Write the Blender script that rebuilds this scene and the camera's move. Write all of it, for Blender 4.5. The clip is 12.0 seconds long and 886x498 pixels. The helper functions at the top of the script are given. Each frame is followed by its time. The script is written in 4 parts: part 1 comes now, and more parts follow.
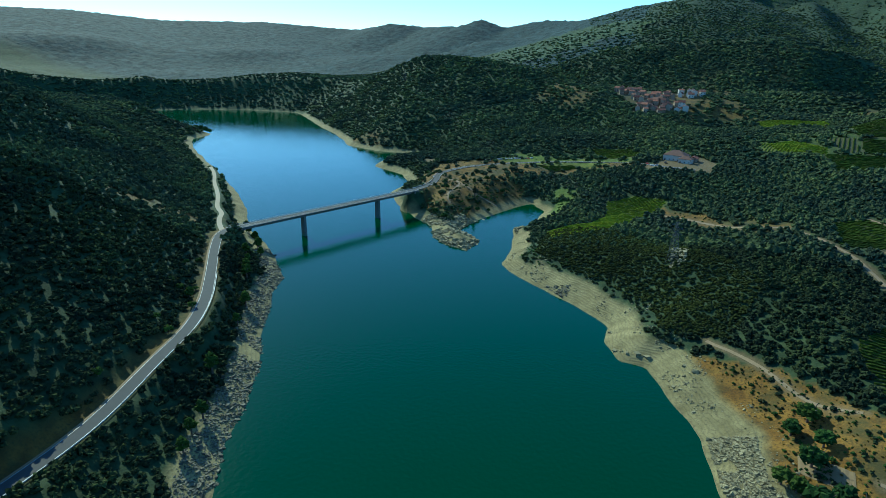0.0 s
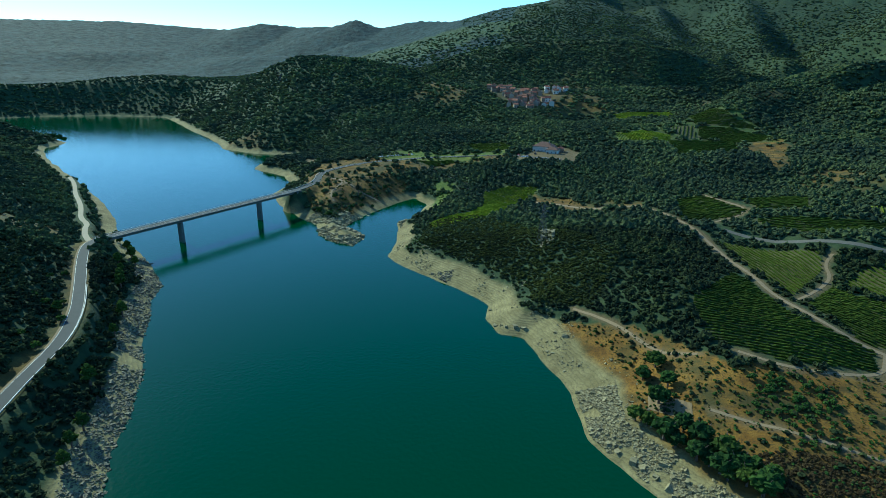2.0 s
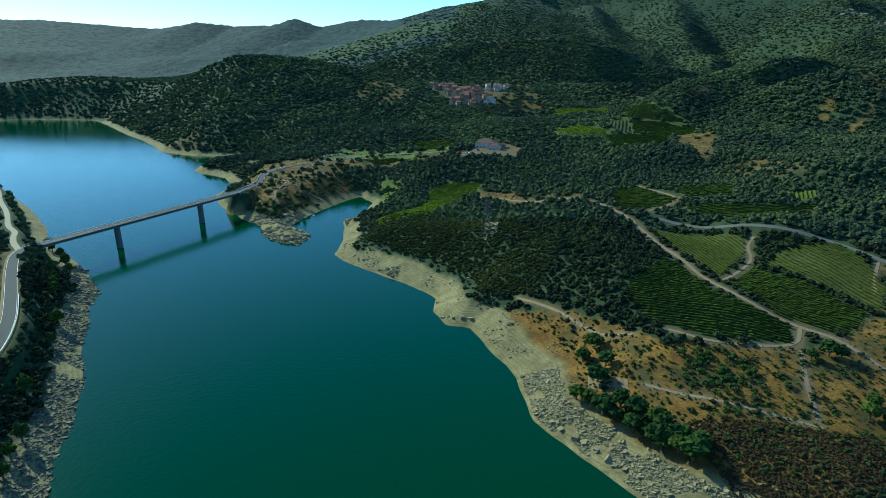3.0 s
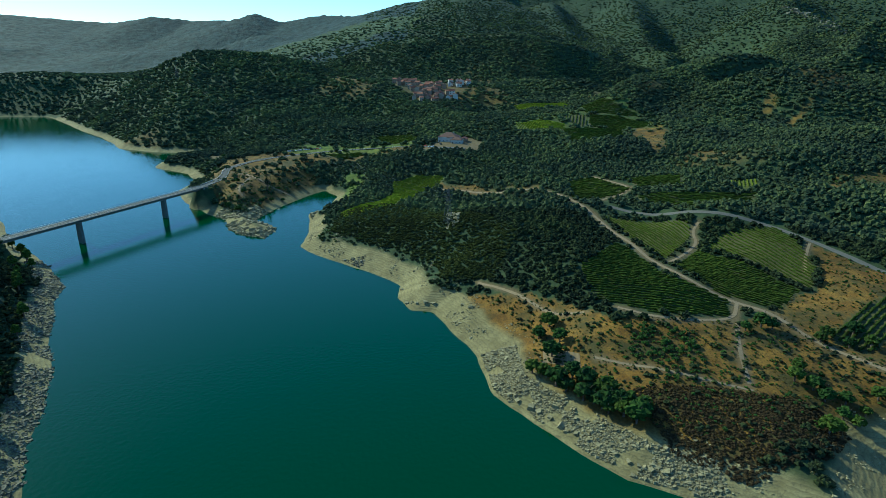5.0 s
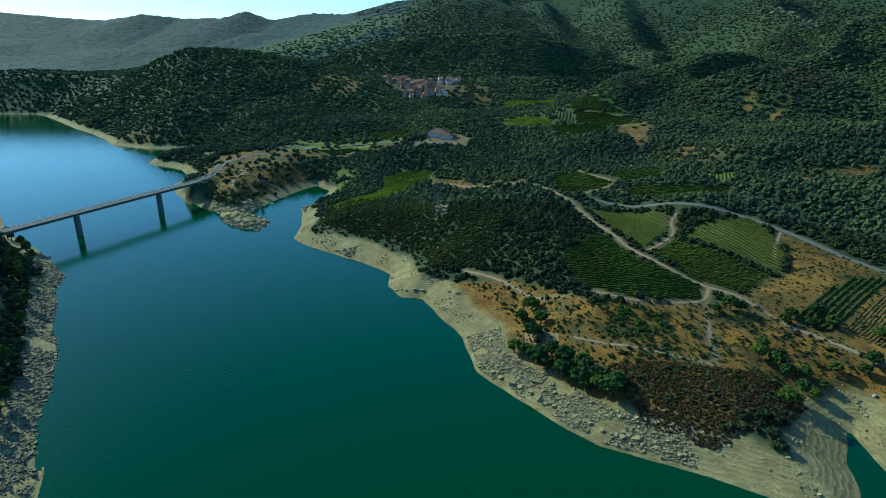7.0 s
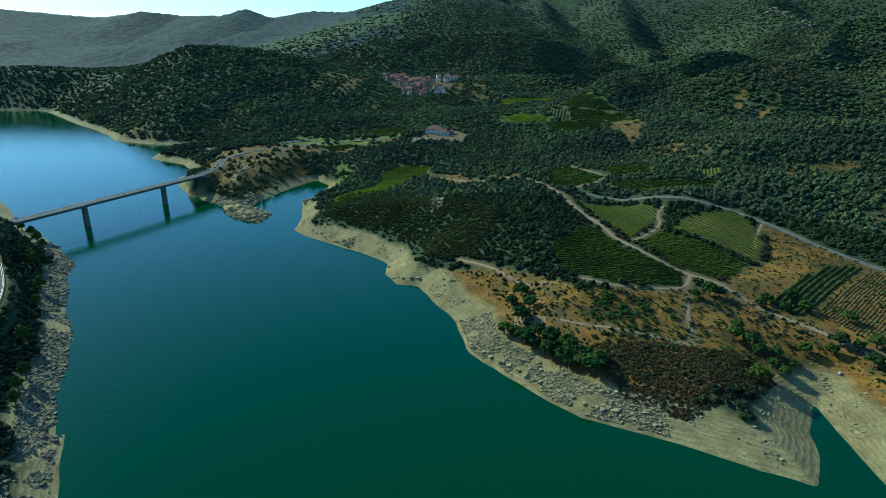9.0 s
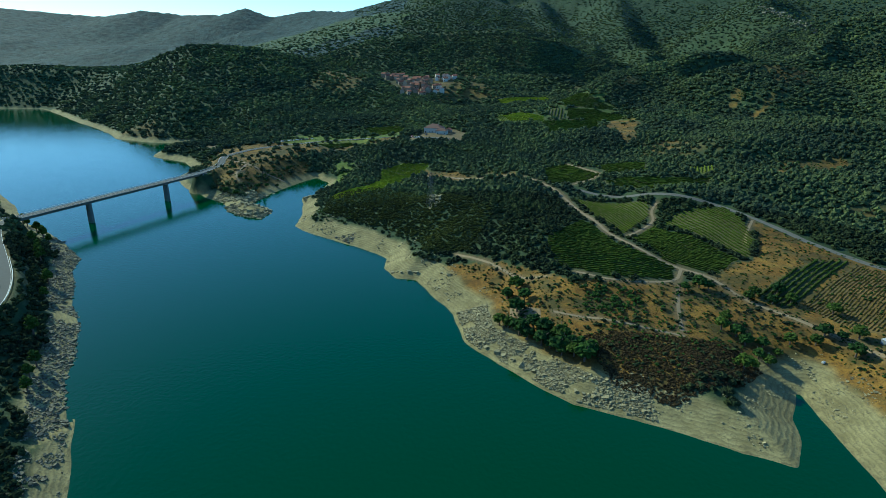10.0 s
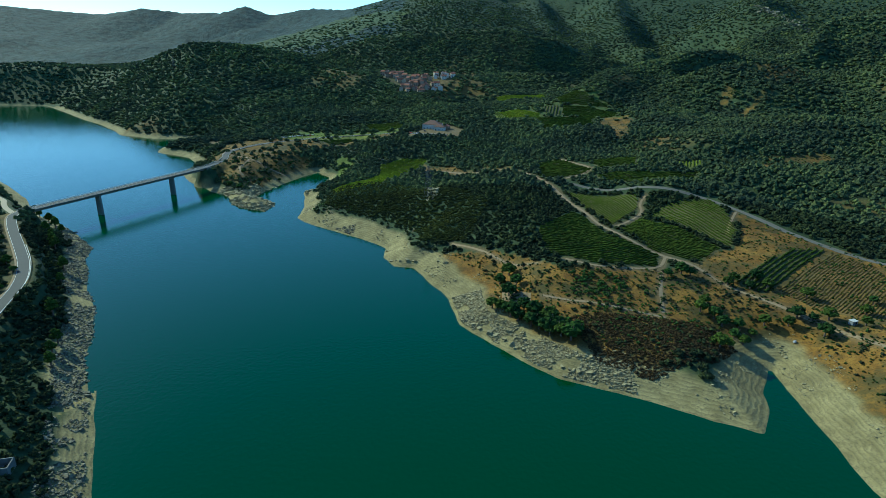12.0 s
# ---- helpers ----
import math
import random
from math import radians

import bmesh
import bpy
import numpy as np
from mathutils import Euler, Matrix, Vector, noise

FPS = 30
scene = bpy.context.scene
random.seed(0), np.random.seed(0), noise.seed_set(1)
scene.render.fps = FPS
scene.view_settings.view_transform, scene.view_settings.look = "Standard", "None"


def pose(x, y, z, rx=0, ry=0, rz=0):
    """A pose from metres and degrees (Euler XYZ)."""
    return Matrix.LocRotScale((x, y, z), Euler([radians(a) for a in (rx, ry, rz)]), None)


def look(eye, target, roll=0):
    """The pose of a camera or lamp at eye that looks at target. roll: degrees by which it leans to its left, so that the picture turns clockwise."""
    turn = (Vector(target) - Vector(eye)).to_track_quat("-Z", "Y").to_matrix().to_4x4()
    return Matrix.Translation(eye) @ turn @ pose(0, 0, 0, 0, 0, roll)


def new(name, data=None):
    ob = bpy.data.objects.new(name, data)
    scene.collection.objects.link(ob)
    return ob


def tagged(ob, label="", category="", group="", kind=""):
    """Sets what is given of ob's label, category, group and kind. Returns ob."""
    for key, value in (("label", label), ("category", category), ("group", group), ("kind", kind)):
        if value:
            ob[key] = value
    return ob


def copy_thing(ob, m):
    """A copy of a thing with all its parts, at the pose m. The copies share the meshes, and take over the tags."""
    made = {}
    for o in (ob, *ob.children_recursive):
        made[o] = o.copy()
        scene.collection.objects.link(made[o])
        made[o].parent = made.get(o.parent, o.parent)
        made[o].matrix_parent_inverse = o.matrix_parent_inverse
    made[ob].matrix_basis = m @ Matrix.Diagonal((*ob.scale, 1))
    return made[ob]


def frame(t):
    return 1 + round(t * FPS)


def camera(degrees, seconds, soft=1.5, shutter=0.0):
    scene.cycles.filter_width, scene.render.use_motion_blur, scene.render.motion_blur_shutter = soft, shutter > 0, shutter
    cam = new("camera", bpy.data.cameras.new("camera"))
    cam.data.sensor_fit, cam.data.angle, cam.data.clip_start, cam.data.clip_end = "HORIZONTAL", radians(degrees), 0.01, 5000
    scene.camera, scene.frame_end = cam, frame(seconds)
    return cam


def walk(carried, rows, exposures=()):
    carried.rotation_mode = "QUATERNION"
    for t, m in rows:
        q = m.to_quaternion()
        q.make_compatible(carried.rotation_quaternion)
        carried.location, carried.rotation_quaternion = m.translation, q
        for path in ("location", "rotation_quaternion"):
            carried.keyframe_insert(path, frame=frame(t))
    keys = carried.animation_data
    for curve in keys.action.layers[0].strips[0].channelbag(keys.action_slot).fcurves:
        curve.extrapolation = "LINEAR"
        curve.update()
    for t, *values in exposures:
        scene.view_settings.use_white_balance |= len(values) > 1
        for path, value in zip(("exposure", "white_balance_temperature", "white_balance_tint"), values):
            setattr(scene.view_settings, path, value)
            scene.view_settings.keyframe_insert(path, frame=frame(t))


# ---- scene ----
cam = camera(75.0, 12.0, soft=0.7)
PATH = [
    (0, (-7.739, 48.385, 145.602), (-8.446, 50.141, 144.959), 1.0),
    (0.5, (-5.295, 45.35, 145.433), (-5.934, 47.133, 144.791), 1.0),
    (1, (-2.82, 42.012, 145.004), (-3.376, 43.823, 144.363), 0.9),
    (1.5, (-1.17, 38.884, 144.551), (-1.622, 40.725, 143.913), 0.8),
    (2, (0.538, 35.591, 144.261), (0.19, 37.455, 143.625), 0.7),
    (2.5, (1.844, 32.487, 143.928), (1.586, 34.365, 143.291), 0.6),
    (3, (3.584, 29.086, 143.882), (3.41, 30.973, 143.244), 0.4),
    (5, (6.993, 14.749, 143.326), (6.934, 16.64, 142.678), 0.6),
    (5.5, (7.917, 10.863, 143.321), (7.87, 12.754, 142.672), 0.6),
    (6, (8.741, 6.991, 143.367), (8.702, 8.881, 142.716), 0.6),
    (6.5, (9.243, 2.707, 143.19), (9.208, 4.597, 142.538), 0.7),
    (7, (9.873, -1.336, 142.991), (9.842, 0.554, 142.338), 0.7),
    (9, (12.721, -18.248, 142.919), (12.694, -16.36, 142.261), 0.9),
    (9.5, (13.308, -22.767, 142.921), (13.282, -20.879, 142.262), 0.9),
    (10, (13.877, -27.423, 142.859), (13.853, -25.535, 142.2), 1.0),
    (10.5, (14.307, -32.128, 142.897), (14.283, -30.241, 142.237), 1.0),
    (11, (14.993, -36.525, 142.781), (14.97, -34.637, 142.12), 1.1),
    (11.5, (15.6, -41.417, 142.687), (15.579, -39.53, 142.026), 1.1),
    (12, (15.999, -46.272, 142.988), (15.978, -44.386, 142.324), 1.1),
]
walk(cam, [(t, look(eye, target, roll)) for t, eye, target, roll in PATH], [(0, 0.18, 4450, -16), (5, 0.18, 4660, -16), (12, 0.18, 4660, -16)])

# ---- daylight ----
SUN_FROM = Vector((-0.69, 0.494, 0.53)).normalized()
world = bpy.data.worlds.new("daylight")
world.use_nodes = True
scene.world = world
wn, wl = world.node_tree.nodes, world.node_tree.links
wn.clear()
sky = wn.new("ShaderNodeTexSky")
sky.sky_type = "NISHITA"
sky.sun_disc = False
sky.sun_elevation = math.asin(SUN_FROM.z)
sky.sun_rotation = math.atan2(SUN_FROM.x, SUN_FROM.y)
sky.altitude = 200
sky.air_density, sky.dust_density, sky.ozone_density = 1.0, 0.2, 4.5
bg = wn.new("ShaderNodeBackground")
bg.inputs["Strength"].default_value = 0.15
wo = wn.new("ShaderNodeOutputWorld")
wl.new(sky.outputs[0], bg.inputs[0])
wl.new(bg.outputs[0], wo.inputs[0])
sun = bpy.data.lights.new("sun", "SUN")
sun.energy, sun.angle, sun.color = 5.0, radians(0.5), (1.0, 0.83, 0.53)
new("sun", sun).matrix_world = look(SUN_FROM * 500, (0, 0, 0))

# ---- lie of the land ----
# terrain begin
def hash2(ix, iy, seed):
    h = (ix.astype(np.int64) * 374761393 + iy.astype(np.int64) * 668265263 + seed * 974634777) & 0xFFFFFFFF
    h = ((h ^ (h >> 13)) * 1274126177) & 0xFFFFFFFF
    return ((h ^ (h >> 16)) & 0xFFFFFF) / float(0xFFFFFF)


def vnoise(x, y, seed=0):
    ix, iy = np.floor(x), np.floor(y)
    fx, fy = x - ix, y - iy
    fx, fy = fx * fx * (3 - 2 * fx), fy * fy * (3 - 2 * fy)
    a, b = hash2(ix, iy, seed), hash2(ix + 1, iy, seed)
    c, d = hash2(ix, iy + 1, seed), hash2(ix + 1, iy + 1, seed)
    return (a + (b - a) * fx) * (1 - fy) + (c + (d - c) * fx) * fy


def fbm(x, y, size, octaves=4, seed=0):
    total, amp, norm = 0.0, 1.0, 0.0
    for o in range(octaves):
        total = total + amp * vnoise(x / size * 2**o + 17.3 * o, y / size * 2**o - 9.1 * o, seed + o)
        norm += amp
        amp *= 0.5
    return total / norm * 2 - 1


LEFT_BANK = [(-30, -900), (-40, -300), (-55, -60), (-78, 50), (-100, 104), (-114, 127), (-138, 165), (-152, 188), (-166, 216),
             (-184, 248), (-198, 270), (-230, 315), (-244, 346), (-271, 375), (-300, 401), (-340, 428), (-385, 477), (-441, 529),
             (-496, 573), (-605, 656), (-704, 732), (-777, 812), (-786, 860), (-886, 915), (-1010, 920), (-1250, 860)]
FAR_BANK = [(-1500, 900), (-1277, 1063), (-1168, 1190), (-1032, 1253), (-890, 1262), (-840, 1215), (-770, 1140), (-560, 930),
            (-511, 866), (-440, 840), (-372, 836), (-360, 800), (-394, 762), (-384, 725), (-323, 692), (-300, 655), (-292, 600),
            (-266, 560), (-226, 517), (-201, 501), (-184, 470), (-166, 453), (-150, 448), (-146, 476), (-172, 498), (-172, 520),
            (-164, 560), (-150, 600), (-140, 617), (-119, 592), (-117, 545), (-129, 525)]
RIGHT_BANK = [(-116, 472), (-116, 434), (-107, 422), (-78, 400), (-53, 384), (-29, 359), (-29, 340), (-20, 324), (-7, 323),
              (4, 300), (19, 270), (26, 237), (42, 218), (57, 202), (71, 187), (94, 177), (110, 165), (125, 154), (140, 149),
              (148, 166), (153, 179), (166, 201), (172, 200), (169, 180), (168, 157), (168, 132), (167, 112), (185, 60),
              (230, -60), (300, -300), (330, -900)]
SHORE = np.array(LEFT_BANK + FAR_BANK + RIGHT_BANK, float)


def shore_distance(x, y):
    """Metres from the water's edge: above zero on land, below zero over the lake."""
    a, b = SHORE, np.roll(SHORE, -1, 0)
    best, inside = np.full(x.shape, 1e12), np.zeros(x.shape, bool)
    for (ax, ay), (bx, by) in zip(a, b):
        dx, dy = bx - ax, by - ay
        s = np.clip(((x - ax) * dx + (y - ay) * dy) / (dx * dx + dy * dy), 0, 1)
        best = np.minimum(best, (x - ax - s * dx) ** 2 + (y - ay - s * dy) ** 2)
        if ay != by:
            inside ^= ((ay > y) != (by > y)) & (x < dx * (y - ay) / dy + ax)
    return np.where(inside, -1.0, 1.0) * np.sqrt(best)


# levels of the open ground: x, y, height
EAST_LEVELS = [(94, 205, 13), (132, 222, 13), (175, 249, 14), (212, 243, 16), (242, 275, 24), (89, 235, 17), (52, 237, 17),
               (36, 262, 18), (78, 274, 24), (151, 283, 20), (125, 315, 27), (187, 310, 21), (166, 369, 25), (224, 327, 27),
               (213, 380, 33), (256, 356, 32), (123, 420, 26), (118, 473, 32), (196, 421, 42), (275, 439, 52), (172, 554, 38),
               (195, 490, 46), (60, 350, 32), (32, 303, 26), (20, 372, 36), (-22, 510, 18), (-60, 565, 14), (-80, 450, 17),
               (300, 250, 28), (260, 150, 18), (420, 200, 60), (350, 0, 40)]
NORTH_LEVELS = [(-5, 690, 42), (-170, 712, 24), (-135, 660, 19), (-215, 570, 19), (-183, 545, 18), (-331, 760, 14), (66, 827, 58),
                (138, 793, 61), (208, 632, 55), (307, 686, 73), (282, 521, 70), (380, 563, 84), (436, 773, 112), (-44, 1060, 80),
                (-350, 925, 50), (-468, 920, 45), (-150, 900, 40), (40, 950, 48), (216, 1150, 110), (150, 980, 66), (520, 420, 100),
                (700, 700, 150), (-42, 991, 63), (-64, 1029, 73), (-52, 1070, 82), (-96, 1097, 86), (-6, 1102, 89), (-55, 1115, 90), (-120, 1129, 90), (-195, 490, 8), (-250, 640, 18)]
FAR_LEVELS = [(-1164, 1749, 58), (-1290, 1560, 48), (-1108, 2355, 130), (-675, 1887, 120), (-682, 2410, 192), (-337, 1773, 134), (-194, 1997, 200),
              (-1700, 1800, 60), (-1600, 1450, 40), (-2000, 2500, 150), (-2600, 1800, 200), (-900, 1500, 78), (-500, 1500, 110), (1100, 900, 220),
              (1200, 200, 180), (900, -600, 150), (-700, 300, 140), (-900, -300, 180), (-1600, 700, 120), (-500, -700, 150),
              (330, 1060, 62), (470, 1270, 82), (420, 1480, 110), (230, 1640, 112), (90, 1620, 110), (660, 1460, 112), (800, 1330, 120),
              (520, 1900, 130), (240, 1830, 125), (760, 1850, 150), (420, 1700, 115), (330, 2050, 140)]
LEVELS = EAST_LEVELS + NORTH_LEVELS + FAR_LEVELS
# crests: x, y, height along each, then the fall of its flanks
CRESTS = [
    ([(-330, -500, 150), (-280, -50, 140), (-285, 130, 132), (-316, 234, 129), (-357, 301, 114), (-408, 380, 91), (-482, 507, 57), (-560, 610, 30), (-660, 700, 12)], 0.88),
    ([(-745, 1080, 22), (-631, 1100, 100), (-597, 1157, 129), (-543, 1184, 138), (-476, 1213, 140), (-400, 1188, 135), (-306, 1165, 122), (-219, 1104, 94), (-163, 1073, 72)], 0.40),
    ([(-1500, 980, 20), (-1423, 1078, 32), (-1368, 1150, 61), (-1325, 1201, 74), (-1281, 1249, 60), (-1180, 1348, 68), (-1123, 1397, 79), (-1039, 1462, 82), (-988, 1498, 74), (-936, 1532, 52)], 0.48),
    ([(-311, 1436, 98), (-276, 1443, 124), (-216, 1453, 148), (-157, 1461, 165), (-99, 1465, 175), (14, 1468, 181), (99, 1464, 187), (152, 1459, 180), (209, 1454, 164), (263, 1442, 145), (310, 1400, 118)], 0.44),
    ([(-3640, 2350, 350), (-3457, 2616, 349), (-3128, 3007, 309), (-2609, 3346, 314), (-1995, 3520, 271)], 0.16),
    ([(-1995, 3490, 272), (-1665, 3307, 302), (-1490, 3390, 285), (-1250, 3200, 280), (-925, 3172, 276), (-708, 3126, 307), (-560, 3000, 296), (-440, 2872, 297), (-254, 2594, 321), (-104, 2404, 330), (24, 2307, 346)], 0.30),
    ([(24, 2307, 346), (164, 2602, 427), (462, 2600, 450), (900, 2300, 470), (1300, 1900, 460)], 0.58),
    ([(314, 2308, 324), (307, 2006, 234), (318, 1670, 151)], 0.6),
    ([(579, 2258, 352), (535, 1960, 260), (511, 1759, 196), (499, 1502, 134)], 0.62),
    ([(1034, 2038, 380), (824, 1640, 268), (800, 1462, 226), (739, 1233, 167)], 0.6),
    ([(1036, 1397, 271), (888, 1269, 216), (743, 1148, 167)], 0.6),
    ([(820, 1370, 215), (634, 1203, 200), (558, 1185, 182), (409, 1031, 136), (302, 911, 104), (225, 829, 84)], 0.46),
    ([(697, 1110, 165), (767, 1124, 192), (950, 1100, 240)], 0.35),
]
CONE = (-1054, 3131, 314)


# centre lines of the roads: x, y, height
WEST_ROAD = [(-180, 40, 18), (-181, 90, 18), (-183, 129, 18), (-186, 155, 18), (-192, 176, 18), (-203, 203, 18), (-214, 236, 18),
             (-232, 265, 18), (-250, 287, 18), (-266, 306, 18), (-283, 326, 18.2), (-299, 346, 18.6), (-308, 360, 19), (-308.5, 371, 19)]
NORTH_ROAD = [(-241, 545, 19), (-236, 575, 19), (-238, 598, 19), (-247, 622, 19.5), (-246, 650, 20), (-228, 685, 21), (-195, 715, 22),
              (-150, 735, 24), (-100, 735, 28), (-55, 705, 36), (-20, 668, 41), (12, 655, 42)]
WEST_TRACK = [(-312, 366, 18.8), (-329, 381, 18), (-341, 395, 18), (-350, 408, 17), (-372, 425, 16), (-396, 453, 15), (-420, 478, 14),
              (-453, 509, 13), (-490, 550, 12), (-527, 583, 11)]


def ground(x, y):
    """Height of the land, or of the lake's bed, above the water."""
    x, y = np.asarray(x, float), np.asarray(y, float)
    shape = x.shape
    x, y = np.atleast_1d(x).ravel(), np.atleast_1d(y).ravel()
    wx, wy = x + 4 * fbm(x, y, 40, 3, 5), y + 4 * fbm(x, y, 40, 3, 8)
    top, weight = np.zeros(x.shape), np.zeros(x.shape)
    for lx, ly, lz in LEVELS:
        w = 1 / ((x - lx) ** 2 + (y - ly) ** 2 + 400.0) ** 1.7
        top += w * lz
        weight += w
    top /= weight
    k = 9.0
    total = np.exp(np.clip(top / k, -50, 60))
    for line, fall in CRESTS:
        high = np.full(x.shape, -1e3)
        for (ax, ay, az), (bx, by, bz) in zip(line, line[1:]):
            dx, dy = bx - ax, by - ay
            s = np.clip(((x - ax) * dx + (y - ay) * dy) / (dx * dx + dy * dy), 0, 1)
            d = np.hypot(x - ax - s * dx, y - ay - s * dy)
            high = np.maximum(high, az + s * (bz - az) - fall * (np.sqrt(d * d + 400) - 20))
        total += np.exp(np.clip(high / k, -50, 60))
    top = k * np.log(total)
    # gullies and spurs down the mountain flanks
    high_land = np.clip((np.hypot(x, y) - 1350) / 500, 0, 1) * np.clip((top - 120) / 80, 0, 1) * np.clip((x + 350) / 300, 0, 1)
    gully = 1 - 2.2 * np.abs(fbm(x + 0.45 * y, y * 0.35, 330, 3, 58))
    top = top + high_land * 22 * (gully - 0.66)
    knolls = np.clip((np.hypot(x, y) - 560) / 250, 0, 1) * np.clip((top - 50) / 40, 0, 1) * np.clip((x - 90) / 120, 0, 1) * (1 - high_land)
    top = top + knolls * 40 * (0.42 - 1.7 * np.abs(fbm(x - 0.3 * y, 0.7 * y, 210, 2, 47)))
    cx, cy, cz = CONE
    top = np.maximum(top, cz - 0.33 * np.hypot(x - cx, y - cy))
    d = np.full(x.shape, 900.0)
    near = (np.hypot(x, y) < 2000)
    d[near] = shore_distance(wx[near], wy[near]) + np.where(x[near] > -135, 2.5, -0.5)
    beach = np.where(d > 0, np.where(x > 0, 0.40 - 0.07 * np.clip(x / 50, 0, 1), 0.40) * d + 0.0012 * d * d, 0.3 * d)
    beach += np.clip(d / 8, 0, 1) * np.where(d < 60, 0.55 * fbm(x, y, 14, 3, 40), 0)
    top = top + np.clip(d / 60, 0, 1) * (2.0 * fbm(x, y, 60, 4, 11))
    soft = 2.5
    low = -soft * np.logaddexp(-top / soft, -beach / soft)
    for line, half in ((WEST_ROAD, 4.5), (NORTH_ROAD, 4.5), (WEST_TRACK, 2.2)):
        best, level = np.full(x.shape, 1e9), np.zeros(x.shape)
        for (ax, ay, az), (bx, by, bz) in zip(line, line[1:]):
            dx, dy = bx - ax, by - ay
            s = np.clip(((x - ax) * dx + (y - ay) * dy) / (dx * dx + dy * dy), 0, 1)
            e = np.hypot(x - ax - s * dx, y - ay - s * dy)
            level = np.where(e < best, az + s * (bz - az), level)
            best = np.minimum(best, e)
        blend = np.clip((half + 9 - best) / 9, 0, 1)
        blend = blend * blend * (3 - 2 * blend)
        low = low + blend * (level - 0.25 - low)
    return np.maximum(low, -12).reshape(shape)
# terrain end


# ---- materials ----
def material(name):
    m = bpy.data.materials.new(name)
    m.use_nodes = True
    return m, m.node_tree.nodes, m.node_tree.links, m.node_tree.nodes["Principled BSDF"]


def plain(name, color, rough=0.8, metal=0.0, vary=0.15, size=1.0, bump=0.0):
    m, n, l, p = material(name)
    p.inputs["Roughness"].default_value, p.inputs["Metallic"].default_value = rough, metal
    tc, tex, mix = n.new("ShaderNodeTexCoord"), n.new("ShaderNodeTexNoise"), n.new("ShaderNodeMix")
    tex.inputs["Scale"].default_value, tex.inputs["Detail"].default_value = 1 / size, 6
    l.new(tc.outputs["Object"], tex.inputs["Vector"])
    mix.data_type = "RGBA"
    mix.inputs[6].default_value = (*[c * (1 - vary) for c in color], 1)
    mix.inputs[7].default_value = (*[min(1, c * (1 + vary)) for c in color], 1)
    l.new(tex.outputs["Fac"], mix.inputs[0])
    l.new(mix.outputs[2], p.inputs["Base Color"])
    if bump:
        b = n.new("ShaderNodeBump")
        b.inputs["Strength"].default_value, b.inputs["Distance"].default_value = 0.6, bump
        l.new(tex.outputs["Fac"], b.inputs["Height"])
        l.new(b.outputs[0], p.inputs["Normal"])
    return m


def water_material():
    m, n, l, p = material("lake_water")
    p.inputs["Base Color"].default_value = (0.0022, 0.037, 0.0090, 1)
    p.inputs["Roughness"].default_value = 0.08
    p.inputs["IOR"].default_value = 1.33
    p.inputs["Specular IOR Level"].default_value = 0.31
    tc, tex, b = n.new("ShaderNodeTexCoord"), n.new("ShaderNodeTexNoise"), n.new("ShaderNodeBump")
    l.new(tc.outputs["Object"], tex.inputs["Vector"])
    tex.inputs["Scale"].default_value, tex.inputs["Detail"].default_value = 0.45, 6
    b.inputs["Strength"].default_value, b.inputs["Distance"].default_value = 0.14, 0.7
    l.new(tex.outputs["Fac"], b.inputs["Height"])
    l.new(b.outputs[0], p.inputs["Normal"])
    return m


def noise_at(n, l, size, detail=5.0, rough=0.55):
    geo, tex = n.new("ShaderNodeNewGeometry"), n.new("ShaderNodeTexNoise")
    tex.inputs["Scale"].default_value, tex.inputs["Detail"].default_value = 1 / size, detail
    tex.inputs["Roughness"].default_value = rough
    l.new(geo.outputs["Position"], tex.inputs["Vector"])
    return tex.outputs["Fac"]


def mixed(n, l, fac, a, b, kind="MIX"):
    mix = n.new("ShaderNodeMix")
    mix.data_type, mix.blend_type = "RGBA", kind
    for slot, value in ((0, fac), (6, a), (7, b)):
        if isinstance(value, tuple):
            mix.inputs[slot].default_value = (*value, 1)
        elif isinstance(value, (int, float)):
            mix.inputs[slot].default_value = value
        else:
            l.new(value, mix.inputs[slot])
    return mix.outputs[2]


def ramp(n, l, fac, lo, hi):
    r = n.new("ShaderNodeMapRange")
    r.inputs[1].default_value, r.inputs[2].default_value = lo, hi
    l.new(fac, r.inputs[0])
    return r.outputs[0]


